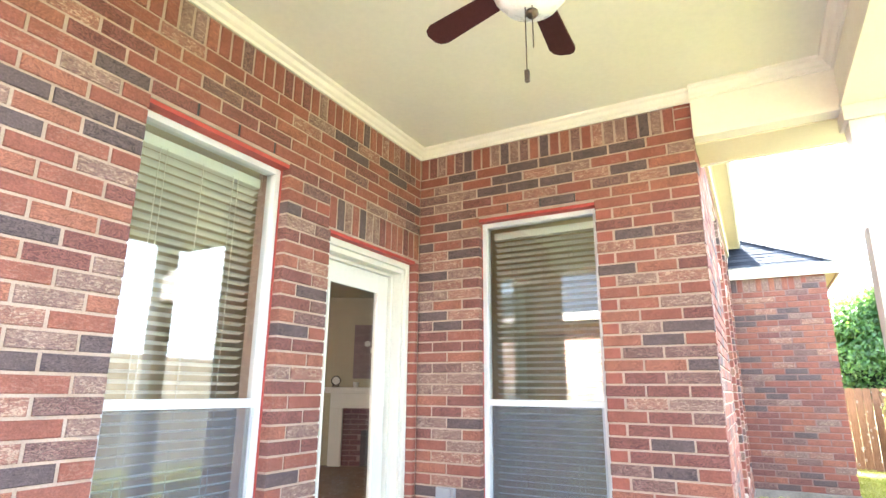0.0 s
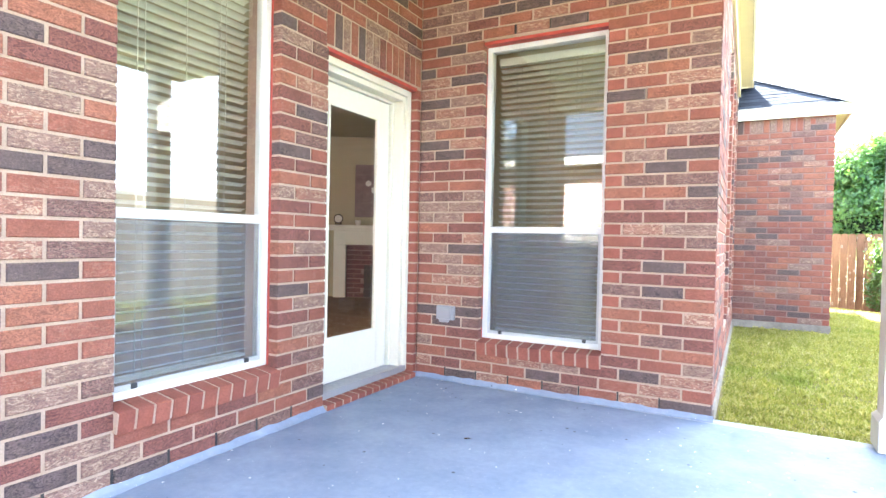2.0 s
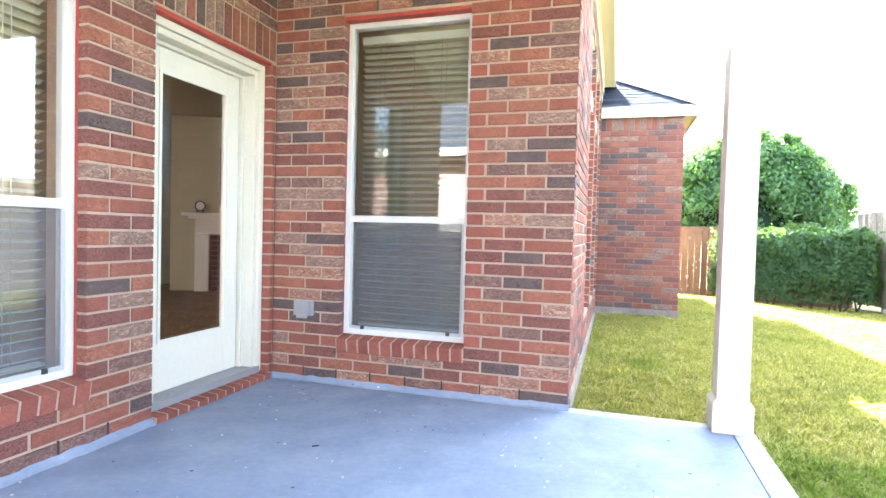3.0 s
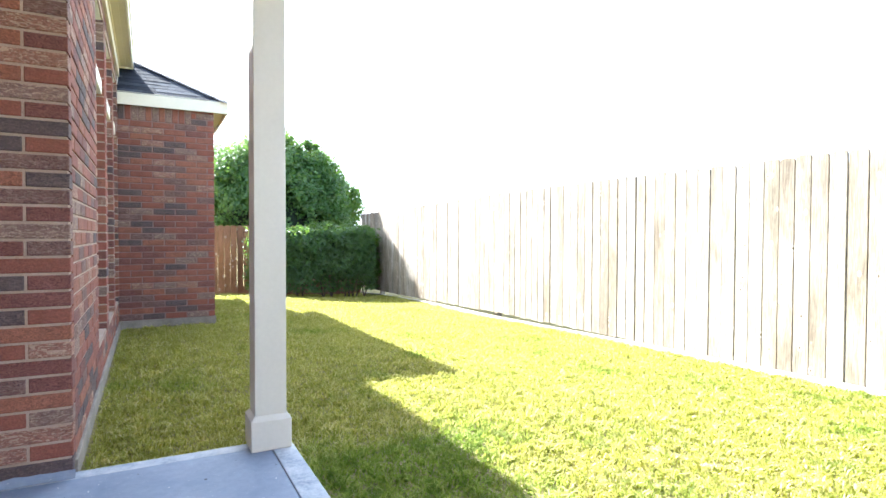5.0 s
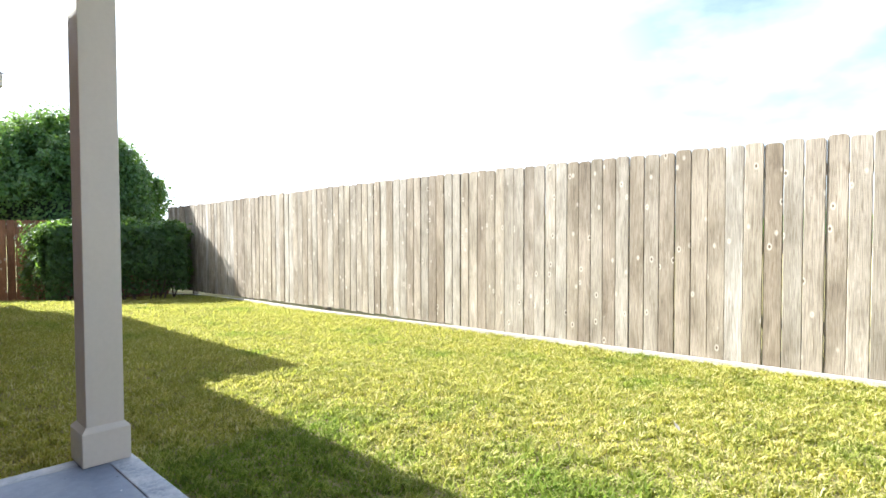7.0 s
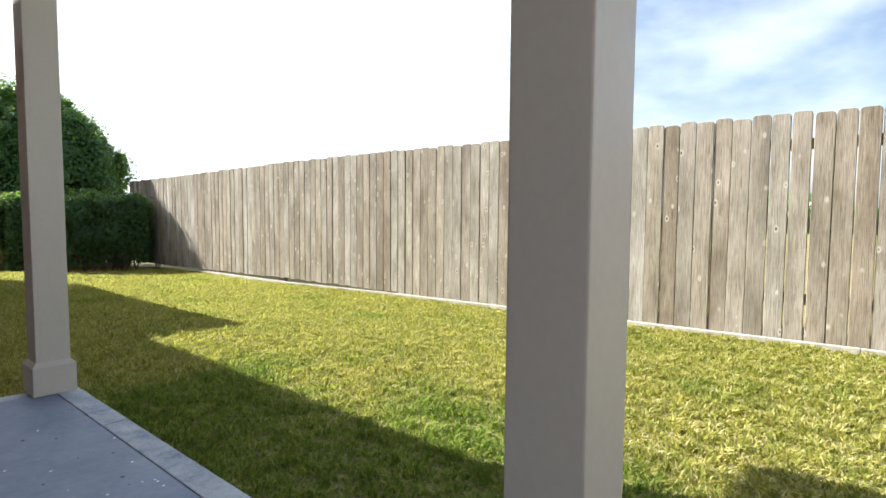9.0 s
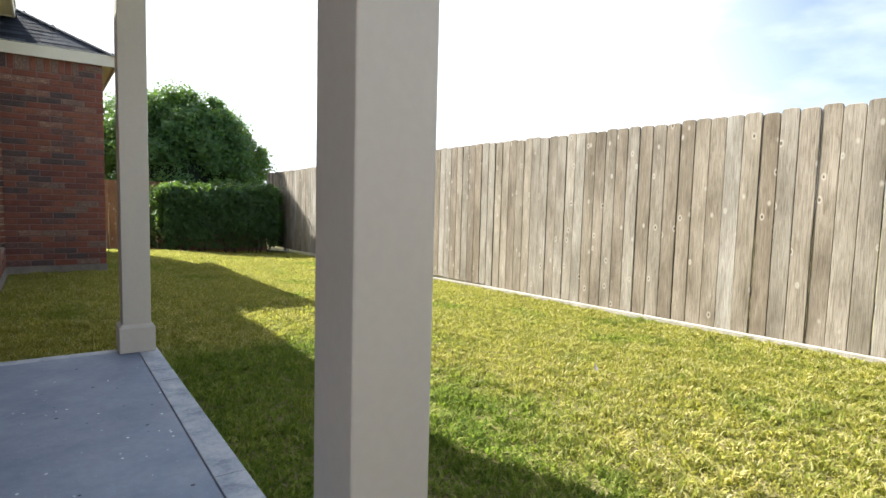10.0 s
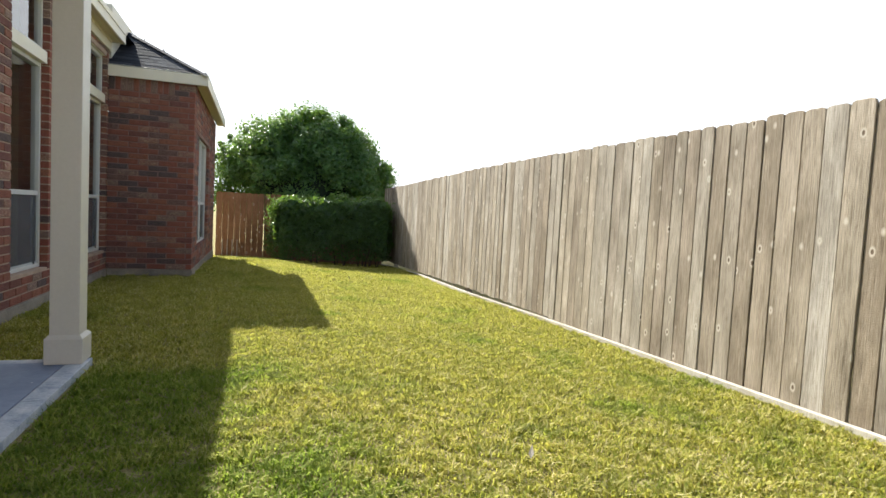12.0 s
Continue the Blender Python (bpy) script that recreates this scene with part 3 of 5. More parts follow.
def window(name, m, u0, u1, z0, z1, depth, label, screen=True, slats=True, lintel=True, meet=None):
    """A single-hung white window in an opening of a wall; m is the wall's pose."""
    w = empty(name, m, label, "window", kind="structure")
    fw, d = 0.035, depth
    meet = meet if meet else z0 + (z1 - z0) * 0.375
    fr = Build().box(u0, u0 + fw, d, d + 0.07, z0, z1).box(u1 - fw, u1, d, d + 0.07, z0, z1)
    fr.box(u0 + fw, u1 - fw, d, d + 0.07, z1 - fw, z1).box(u0 + fw, u1 - fw, d, d + 0.07, z0, z0 + fw)
    part("window_frame", fr.mesh("window_frame", M_VINYL, 0.004), w)
    rail = Build().box(u0 + fw, u1 - fw, d + 0.008, d + 0.055, meet - 0.022, meet + 0.022)
    part("meeting_rail", rail.mesh("meeting_rail", M_VINYL, 0.004), w)
    up = sheet(u0 + fw, u1 - fw, d + 0.036, meet + 0.02, z1 - fw)
    pane = part("pane", up.mesh("pane", M_GLASS), w)
    pane.visible_shadow = False
    lo = sheet(u0 + fw, u1 - fw, d + 0.030, z0 + fw, meet - 0.02)
    pane = part("pane", lo.mesh("pane", M_GLASS), w)
    pane.visible_shadow = False
    if screen:
        s = Build().poly([(u0 + fw, d + 0.018, z0 + fw), (u1 - fw, d + 0.018, z0 + fw), (u1 - fw, d + 0.018, meet - 0.02), (u0 + fw, d + 0.018, meet - 0.02)])
        part("insect_screen", s.mesh("insect_screen", M_SCREEN), w, "fine dark insect mesh")
        sb = Build()
        for a, c, p, q in ((u0 + fw, u1 - fw, z0 + fw, z0 + fw + 0.02), (u0 + fw, u0 + fw + 0.016, z0 + fw + 0.02, meet - 0.022), (u1 - fw - 0.016, u1 - fw, z0 + fw + 0.02, meet - 0.022)):
            sb.box(a, c, d + 0.012, d + 0.024, p, q)
        part("screen_frame", sb.mesh("screen_frame", M_SCREENBAR), w)
        for u in (u0 + 0.12, u1 - 0.14):
            part("latch", Build().box(u, u + 0.025, d + 0.004, d + 0.02, z0 + fw - 0.004, z0 + fw + 0.022).mesh("latch", M_DARK, 0.003), w)
    if lintel:
        ln = Build().box(u0 - 0.03, u1 + 0.03, 0.012, d + 0.01, z1, z1 + 0.022)
        ln.box(u0 - 0.012, u0 - 0.0005, d - 0.012, d + 0.005, z0, z1).box(u1 + 0.0005, u1 + 0.012, d - 0.012, d + 0.005, z0, z1)
        part("lintel", ln.mesh("lintel", M_RED), w, "red painted steel lintel and sealant")
    if slats:
        bl = empty("window_blind", m, "pale horizontal slat blind hanging inside the window", "blind", "window blinds")
        part("headrail", Build().box(u0 + 0.05, u1 - 0.05, d + 0.10, d + 0.15, z1 - 0.11, z1 - 0.055).mesh("headrail", M_BLIND, 0.004), bl)
        a, t = u1 - u0 - 0.11, 0.0016
        sm_ = Build()
        prof = [(-0.024, -0.003), (-0.012, 0.001), (0.0, 0.0025), (0.012, 0.001), (0.024, -0.003)]
        for (y0, q0), (y1, q1) in zip(prof, prof[1:]):
            sm_.poly([(0, y0, q0), (a, y0, q0), (a, y1, q1), (0, y1, q1)])
            sm_.poly([(0, y0, q0 - t), (0, y1, q1 - t), (a, y1, q1 - t), (a, y0, q0 - t)])
        me = sm_.mesh("slat", M_BLIND, smooth=True)
        z = z1 - 0.14
        while z > z0 + 0.07:
            part("slat", me, bl, m=pose(u0 + 0.055, d + 0.125, z, -15 + rng.uniform(-2.5, 2.5), rng.uniform(-0.15, 0.15), 0))
            z -= 0.0435
        for u in (u0 + (u1 - u0) * 0.22, u0 + (u1 - u0) * 0.26, u1 - (u1 - u0) * 0.24, u1 - (u1 - u0) * 0.28, (u0 + u1) / 2):
            part("cord", Build().tube((u, d + 0.099, z0 + 0.07), (u, d + 0.099, z1 - 0.1), 0.0022, sides=6).mesh("cord", M_CORD), bl)
        part("bottom_rail", Build().box(u0 + 0.055, u1 - 0.055, d + 0.10, d + 0.15, z0 + 0.045, z0 + 0.062).mesh("bottom_rail", M_BLIND, 0.003), bl)
    return w

# ---- the house ----
A = pose(0, 0, 0, 0, 0, 90)
B = pose(0, 0, 0)
C = pose(2.0, 0, 0, 0, 0, 90)
D = pose(0, 4.68, 0)
E = pose(3.06, 0, 0, 0, 0, 90)
CEIL, CROWN = 3.042, 2.968
W1 = (-2.27, -1.413, 0.335, 2.385)
W2 = (0.503, 1.359, 0.325, 2.385)
DOOR = (-1.04, -0.045, 0.0, 2.125)
TALL = [(1.59, 2.46), (2.71, 3.62), (3.82, 4.60)]

wall_a = masonry("wall_west", A, -3.5, 0.0, 0.015, CROWN + 0.02, [(W1[0], W1[1], W1[2] - 0.01, W1[3] + 0.02), DOOR],
                 [(-3.4, 0.0, 0.015 + 37 * COURSE, CROWN), (DOOR[0] - 0.02, -0.002, 2.137, 0.015 + 31 * COURSE)],
                 "red brick porch wall with dark and pale bricks and cream mortar", -1.2, core=(-3.4925, 0.1))
brick_sill(wall_a, W1[0] - 0.004, W1[1] + 0.004, W1[2] + 0.005)
wall_b = masonry("wall_north", B, 0.0, 2.0, 0.015, CROWN + 0.02, [(W2[0], W2[1], W2[2] - 0.01, W2[3] + 0.02)],
                 [(0.0, 1.9, 0.015 + 37 * COURSE, CROWN)],
                 "red brick porch end wall with cream mortar joints", 1.0, core=(0.0, 1.9925))
brick_sill(wall_b, W2[0] - 0.004, W2[1] + 0.004, W2[2] + 0.005)
wall_c = masonry("wall_garden", C, 0.108, 4.68, 0.055, 2.95, [(a, b, 0.31, 2.86) for a, b in TALL], [],
                 "shaded red brick garden wall with tall windows", 1.2, core=(0.25, 4.68))
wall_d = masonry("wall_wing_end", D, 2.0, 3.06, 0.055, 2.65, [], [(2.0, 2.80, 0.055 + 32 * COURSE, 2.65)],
                 "shaded red brick end wall of the house wing", 3.0, core=(2.0, 3.0525), mortar=M_MORTAR_ROSY)
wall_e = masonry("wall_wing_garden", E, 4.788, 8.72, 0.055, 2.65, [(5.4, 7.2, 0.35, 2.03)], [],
                 "shaded red brick side wall of the house wing", 5.0, core=(4.93, 8.72), limit=120, mortar=M_MORTAR_ROSY)

weep_holes(wall_a, [-3.5 + PITCH * i for i in range(1, 14) if not DOOR[0] - 0.03 < -3.5 + PITCH * i < DOOR[1] + 0.03], 0.022)
weep_holes(wall_b, [PITCH * i for i in range(1, 8)], 0.022)
weep_holes(wall_a, [-3.5 + PITCH * i for i in range(1, 14) if W1[0] < -3.5 + PITCH * i < W1[1]], 0.015 + 32 * COURSE)
weep_holes(wall_b, [PITCH * i for i in range(1, 8) if W2[0] < PITCH * i < W2[1]], 0.015 + 32 * COURSE)
fb = Build().box(1.78, 2.012, 0.066, 4.667, -0.4, 0.053)
fb.box(2.012, 3.072, 4.668, 4.93, -0.4, 0.053).box(2.82, 3.072, 4.93, 8.72, -0.4, 0.053)
solid("foundation", fb, M_CONC, "weathered grey concrete foundation ledge under the brick", "foundation", "structure", 0.006)

window("window_1", A, *W1, 0.075, "white single-hung window with screen and blind")
window("window_2", B, *W2, 0.075, "white single-hung window reflecting the yard")
for i, (a, b) in enumerate(TALL):
    window("window_%d" % (i + 3), C, a, b, 0.31, 2.25, 0.07, "tall white-framed window in shaded brick", slats=False, lintel=False, meet=1.02)
    tw = empty("transom_window_%d" % (i + 1), C, "fixed transom light above a tall window", "window", kind="structure")
    part("transom_panel", Build().box(a, b, 0.02, 0.12, 2.252, 2.365).mesh("transom_panel", M_CREAM, 0.004), tw)
    part("head_panel", Build().box(a, b, 0.02, 0.12, 2.86, 2.948).mesh("head_panel", M_CREAM, 0.004), tw)
    fr = Build().box(a, a + 0.04, 0.06, 0.12, 2.367, 2.858).box(b - 0.04, b, 0.06, 0.12, 2.367, 2.858)
    fr.box(a + 0.04, b - 0.04, 0.06, 0.12, 2.367, 2.40).box(a + 0.04, b - 0.04, 0.06, 0.12, 2.82, 2.858)
    part("window_frame", fr.mesh("window_frame", M_VINYL, 0.003), tw)
    p = part("pane", sheet(a + 0.04, b - 0.04, 0.09, 2.40, 2.82).mesh("pane", M_GLASS), tw)
    p.visible_shadow = False
window("window_6", E, 5.4, 6.29, 0.35, 2.03, 0.05, "white-framed window in the wing's side wall", slats=False, lintel=False, meet=1.0)
window("window_7", E, 6.31, 7.2, 0.35, 2.03, 0.05, "white-framed window in the wing's side wall", slats=False, lintel=False, meet=1.0)

# back door
door = empty("door_1", A, "white glazed back door, closed, in white casing", "door", kind="structure")
u0, u1 = DOOR[0], DOOR[1]
for nm, bx in (("casing", (u0 + 0.003, u0 + 0.05, 0.055, 0.16, 0.046, 2.105)), ("casing", (u1 - 0.05, u1 - 0.003, 0.055, 0.16, 0.046, 2.105)),
               ("casing", (u0 + 0.05, u1 - 0.05, 0.055, 0.16, 2.06, 2.105)),
               ("jamb", (u0 + 0.05, u0 + 0.085, 0.075, 0.24, 0.046, 2.06)), ("jamb", (u1 - 0.085, u1 - 0.05, 0.075, 0.24, 0.046, 2.06)),
               ("jamb", (u0 + 0.085, u1 - 0.085, 0.075, 0.24, 2.022, 2.06)),
               ("stop", (u1 - 0.105, u1 - 0.085, 0.15, 0.24, 0.046, 2.022)), ("stop", (u0 + 0.085, u1 - 0.105, 0.15, 0.24, 2.0, 2.022))):
    part(nm, Build().box(*bx).mesh(nm, M_CASING, 0.006), door)
d0, d1 = u0 + 0.088, u1 - 0.115
part("lintel", Build().box(u0 - 0.02, u1 + 0.03, 0.012, 0.07, 2.106, 2.135).mesh("lintel", M_RED), door, "red painted steel lintel")
sw = 0.115
lf = Build().box(d0, d0 + sw, 0.175, 0.217, 0.085, 1.998).box(d1 - sw, d1, 0.175, 0.217, 0.085, 1.998)
lf.box(d0 + sw, d1 - sw, 0.175, 0.217, 1.875, 1.998).box(d0 + sw, d1 - sw, 0.175, 0.217, 0.085, 0.36)
part("door_leaf", lf.mesh("door_leaf", M_WHITE, 0.004), door, "white painted door stiles and rails")
g0, g1, h0, h1 = d0 + sw, d1 - sw, 0.36, 1.875
bd = Build().box(g0, g0 + 0.02, 0.167, 0.18, h0, h1).box(g1 - 0.02, g1, 0.167, 0.18, h0, h1)
bd.box(g0 + 0.02, g1 - 0.02, 0.167, 0.18, h0, h0 + 0.02).box(g0 + 0.02, g1 - 0.02, 0.167, 0.18, h1 - 0.02, h1)
part("glazing_bead", bd.mesh("glazing_bead", M_WHITE, 0.004), door)
p = part("pane", sheet(g0 + 0.01, g1 - 0.01, 0.195, h0, h1).mesh("pane", M_GLASS_DOOR), door)
p.visible_shadow = False
part("threshold", Build().box(u0 + 0.02, u1 - 0.02, 0.05, 0.25, 0.03, 0.084).mesh("threshold", M_GREY_METAL, 0.005), door, "grey metal threshold")
n = 13
w = (u1 - u0) / n
for i in range(n):
    part("sill_brick", sill_mesh(w - JOINT, 0.036, 0.16), door, m=pose(u0 + i * w + JOINT / 2, -0.028, 0.0, 4, 0, 0))
part("sill_mortar", Build().box(0, u1 - u0, 0.004, 0.158, 0.0, 0.033).mesh("sill_mortar", M_MORTAR), door, m=pose(u0, -0.028, 0.0, 4, 0, 0))

# porch slab, cove, border
solid("floor", Build().box(0.0, 2.855, -3.2, -0.035, -0.3, 0.0), M_SLAB, "grey-blue painted concrete porch slab", "floor", "structure")
sb = Build()
y = -3.2
while y < 0.05:
    y2 = min(0.06, y + 1.22)
    sb.box(2.861, 2.97, y + 0.004, y2, -0.3, rng.uniform(0.0, 0.002))
    y = y2
sb.box(0.0, 2.861, -0.031, 0.0, -0.3, -0.001).box(2.0, 2.861, -0.031, 0.06, -0.3, -0.0005)
solid("slab_border", sb, M_EDGE, "pale worn concrete border of the porch slab", "floor", "structure", 0.004)
cv = Build()


def cove(at, length, seed):
    """A trowelled fillet of uneven height and run along a wall; at(t, run, z) gives a point."""
    r = random.Random(seed)
    n = max(2, round(length / 0.045))
    hs_ = [r.uniform(0.029, 0.039) for _ in range(n + 1)]
    rs_ = [r.uniform(0.022, 0.036) for _ in range(n + 1)]
    for i in range(n):
        t0, t1 = length * i / n, length * (i + 1) / n
        for f0, f1 in ((0.0, 0.5), (0.5, 1.0)):
            q = [at(t, rs_[j] * f, 0.002 + (hs_[j] - 0.002) * (1 - f) ** 1.4) for t, j, f in ((t0, i, f0), (t1, i + 1, f0), (t1, i + 1, f1), (t0, i, f1))]
            cv.poly(q)


cove(lambda t, u, z: (u, -3.3 + t, z), 3.3 + DOOR[0], 1)
cove(lambda t, u, z: (u, -0.045 + t, z), 0.043, 2)
cove(lambda t, u, z: (t, -0.001 - u, z), 2.01, 3)
solid("slab_cove", cv, M_SLAB, "painted cove of the slab against the brick", "trim", "structure")

# porch ceiling, crown, beams
solid("ceiling", Build().box(-0.02, 2.9, -3.2, 0.02, CEIL, CEIL + 0.02), M_CEIL, "cream painted porch ceiling", "ceiling", "structure")
PROF = [(0.0, 0.0), (0.013, 0.0), (0.016, 0.017), (0.036, 0.028), (0.048, 0.050), (0.069, 0.058), (0.073, 0.0735)]


def crown(pts_of, label):
    b = Build()
    for (n0, z0), (n1, z1) in zip(PROF, PROF[1:]):
        b.poly([pts_of(n0, z0, 0), pts_of(n0, z0, 1), pts_of(n1, z1, 1), pts_of(n1, z1, 0)])
    return solid("crown_moulding", b, M_CREAM, label, "trim", "structure")


crown(lambda n, z, e: (n, -3.0 if e == 0 else -n, CROWN + z), "cream crown moulding along the porch ceiling")
crown(lambda n, z, e: (n if e == 0 else 2.0, -n, CROWN + z), "cream crown moulding along the porch ceiling")
crown(lambda n, z, e: (2.76 - n, -3.02 if e else -0.035 - n, CROWN + z), "cream crown moulding along the porch beam")
crown(lambda n, z, e: (2.001 if e == 0 else 2.76 - n, -0.035 - n, CROWN + z), "cream crown moulding along the porch end beam")
bm_ = Build().box(2.76, 2.965, -3.21, -0.035, 2.725, CEIL).box(0.0, 2.759, -3.21, -3.02, 2.725, CEIL).box(2.0, 2.965, -0.035, 0.06, 2.725, CEIL)
beam = solid("porch_beam", bm_, M_CREAM, "cream painted beam carried by the porch posts", "beam", "structure", 0.006)
tr = Build().box(2.75, 2.975, -3.22, -0.045, 2.71, 2.745).box(0.004, 2.749, -3.22, -3.01, 2.71, 2.745).box(2.004, 2.975, -0.045, 0.07, 2.71, 2.745)
part("beam_trim", tr.mesh("beam_trim", M_CREAM, 0.004), beam)


def porch_post():
    p = empty("porch_post", pose(2.853, 0.0, 0), "square beige painted porch post with a plinth", "post", "porch posts")
    h = 0.0785
    part("shaft", Build().box(-h, h, -h, h, 0.16, 2.708).mesh("shaft", M_POST, 0.005), p)
    part("plinth", Build().box(-0.1, 0.1, -0.1, 0.1, 0.002, 0.158).mesh("plinth", M_POST, 0.006), p)
    b = Build()
    q, r = 0.1, 0.08
    for (x0, y0), (x1, y1) in zip([(-1, -1), (1, -1), (1, 1), (-1, 1)], [(1, -1), (1, 1), (-1, 1), (-1, -1)]):
        b.poly([(x0 * q, y0 * q, 0.155), (x1 * q, y1 * q, 0.155), (x1 * r, y1 * r, 0.178), (x0 * r, y0 * r, 0.178)])
    part("plinth_cap", b.mesh("plinth_cap", M_POST), p)
    part("capital", Build().box(-0.1, 0.1, -0.1, 0.1, 2.62, 2.709).mesh("capital", M_POST, 0.006), p)
    return p


post = porch_post()
copy_thing(post, pose(2.882, -3.073, 0))


# roofs: stepped rows of shingles on a deck
def shingled(b, o, along, up, length, rise, row=0.125):
    """Rows of tabs on a slope from o; along and up are unit vectors; length(t) gives the span at t up the slope."""
    o, along, up = Vector(o), Vector(along).normalized(), Vector(up).normalized()
    nrm = along.cross(up)
    t, i = 0.0, 0
    r = random.Random(9)
    while t < rise:
        a, c = length(t)
        u = a - (0.15 if i % 2 else 0.0)
        while u < c:
            w = r.uniform(0.26, 0.34)
            x0, x1 = max(a, u), min(c, u + w - 0.004)
            if x1 - x0 > 0.02:
                lift = r.uniform(0.004, 0.008)
                t2 = min(rise, t + row * 1.25)
                a2, c2 = length(t2)
                y0, y1 = max(a2, x0), max(max(a2, x0), min(c2, x1))
                p = [o + along * x0 + up * t + nrm * lift, o + along * x1 + up * t + nrm * lift,
                     o + along * y1 + up * t2 + nrm * 0.002, o + along * min(y0, y1) + up * t2 + nrm * 0.002]
                b.poly(p)
                b.poly([p[0] - nrm * 0.006, p[1] - nrm * 0.006, p[1], p[0]])
            u += w
        t += row
        i += 1


S = 0.55
L = math.hypot(1, S)
EX, EZ = 2.172, 3.235
SW = 0.62
LW = math.hypot(1, SW)
wing = (3.225, 4.62, 2.768)
FAR = 8.98
main_roof = solid("main_roof", Build().poly([(EX, 0.45, EZ), (EX, 12, EZ), (-4.0, 12, EZ + S * (EX + 4)), (-4.0, 0.45, EZ + S * (EX + 4))])
                  .poly([(-4.0, 0.45, EZ + S * (EX + 4)), (-4.0, 12, EZ + S * (EX + 4)), (-10.3, 12, EZ), (-10.3, -3.9, EZ), (-4.0, -3.45, 3.40)]),
                  M_SHINGLE, "dark grey shingle roof of the main house", "roof", "structure")
wx, wy, wz = wing
k_ = 1.75
wb = Build()
wb.poly([(wx, wy, wz), (wx - k_, wy + k_, wz + SW * k_), (wx - 3.2, wy + k_, wz + SW * k_), (wx - 3.2, wy, wz)])
wb.poly([(wx, FAR, wz), (wx - k_, FAR - k_, wz + SW * k_), (wx - k_, wy + k_, wz + SW * k_), (wx, wy, wz)])
wb.poly([(wx, FAR, wz), (wx - 3.2, FAR, wz), (wx - 3.2, FAR - k_, wz + SW * k_), (wx - k_, FAR - k_, wz + SW * k_)])
wb.poly([(wx - k_, wy + k_, wz + SW * k_), (wx - k_, FAR - k_, wz + SW * k_), (wx - 3.2, FAR - k_, wz + SW * k_), (wx - 3.2, wy + k_, wz + SW * k_)])
wing_roof = solid("wing_roof", wb, M_SHINGLE, "dark grey shingle hip roof over the house wing", "roof", "structure")
sh = Build()
shingled(sh, (wx - 3.0, wy, wz), (1, 0, 0), (0, 1, SW), lambda t: (0.0, 3.0 - t / LW), k_ * LW)
part("shingle_rows", sh.mesh("shingle_rows", M_SHINGLE), wing_roof, kind="stuff")
sh = Build()
shingled(sh, (wx, wy, wz), (0, 1, 0), (-1, 0, SW), lambda t: (t / LW, FAR - wy - t / LW), k_ * LW)
part("shingle_rows", sh.mesh("shingle_rows", M_SHINGLE), wing_roof, kind="stuff")
hp = Build()
for i in range(12):
    a = Vector((wx - i * 0.145, wy + i * 0.145, wz + SW * i * 0.145 + 0.006))
    b2 = a + Vector((-0.16, 0.16, SW * 0.16))
    s1, s2 = Vector((0.09, 0.03, -0.033)), Vector((-0.03, -0.09, -0.033))
    hp.poly([a + s1, b2 + s1, b2, a]).poly([a, b2, b2 + s2, a + s2])
part("hip_caps", hp.mesh("hip_caps", M_SHINGLE), wing_roof, kind="stuff")

EY = 4.76
ev = Build().box(EX - 0.02, EX, 0.46, EY, EZ - 0.15, EZ + 0.02)
ev.box(EX, EX + 0.012, 0.46, EY, EZ - 0.04, EZ + 0.02)
solid("fascia_main", ev, M_CREAM, "cream fascia board along the main eave", "fascia", "structure", 0.003)
solid("eave_end", Build().box(1.9, 1.999, 4.80, 6.4, 2.6, 3.6).box(2.0, EX, EY + 0.001, EY + 0.02, 3.085, EZ + 0.02), M_CREAM, "cream boards closing the end of the main eave", "trim", "structure", 0.003)
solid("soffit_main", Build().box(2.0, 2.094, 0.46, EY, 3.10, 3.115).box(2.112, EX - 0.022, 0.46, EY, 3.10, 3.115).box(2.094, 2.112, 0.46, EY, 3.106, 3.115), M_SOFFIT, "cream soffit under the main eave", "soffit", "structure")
solid("frieze_main", Build().box(2.001, 2.025, 0.2, 4.675, 2.952, 3.099).box(1.78, 2.001, 0.46, 4.79, 2.953, 3.099).box(2.026, 2.036, 0.2, 4.675, 3.06, 3.099), M_SOFFIT, "cream frieze board under the eave", "trim", "structure", 0.003)
wf = Build().box(2.0, wx, wy, wy + 0.022, wz - 0.14, wz + 0.012).box(wx - 0.022, wx, wy + 0.022, FAR, wz - 0.14, wz + 0.012)
solid("fascia_wing", wf, M_CREAM, "cream fascia board round the wing eaves", "fascia", "structure", 0.003)
ws = Build().box(2.0, wx - 0.023, wy + 0.023, 4.679, wz - 0.115, wz - 0.1).box(3.061, wx - 0.023, 4.679, FAR, wz - 0.115, wz - 0.1)
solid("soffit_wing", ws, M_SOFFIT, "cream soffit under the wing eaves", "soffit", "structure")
PS = -3.45
pr = Build().poly([(3.18, PS, 2.80), (3.18, 0.45, 2.80), (2.92, 0.45, 3.13), (2.92, PS, 3.13)])
pr.poly([(2.92, PS, 3.13), (2.92, 0.45, 3.13), (EX - 0.02, 0.45, 3.35), (EX - 0.02, PS, 3.35)])
pr.poly([(EX - 0.02, PS, 3.35), (EX - 0.02, 0.45, 3.35), (-4.0, 0.45, EZ + S * (EX + 4)), (-4.0, PS, 3.40)])
pr.poly([(3.18, 0.45, 2.80), (-4.0, 0.45, 3.12), (-4.0, 0.45, EZ + S * (EX + 4)), (EX - 0.02, 0.45, 3.35), (2.92, 0.45, 3.13)])
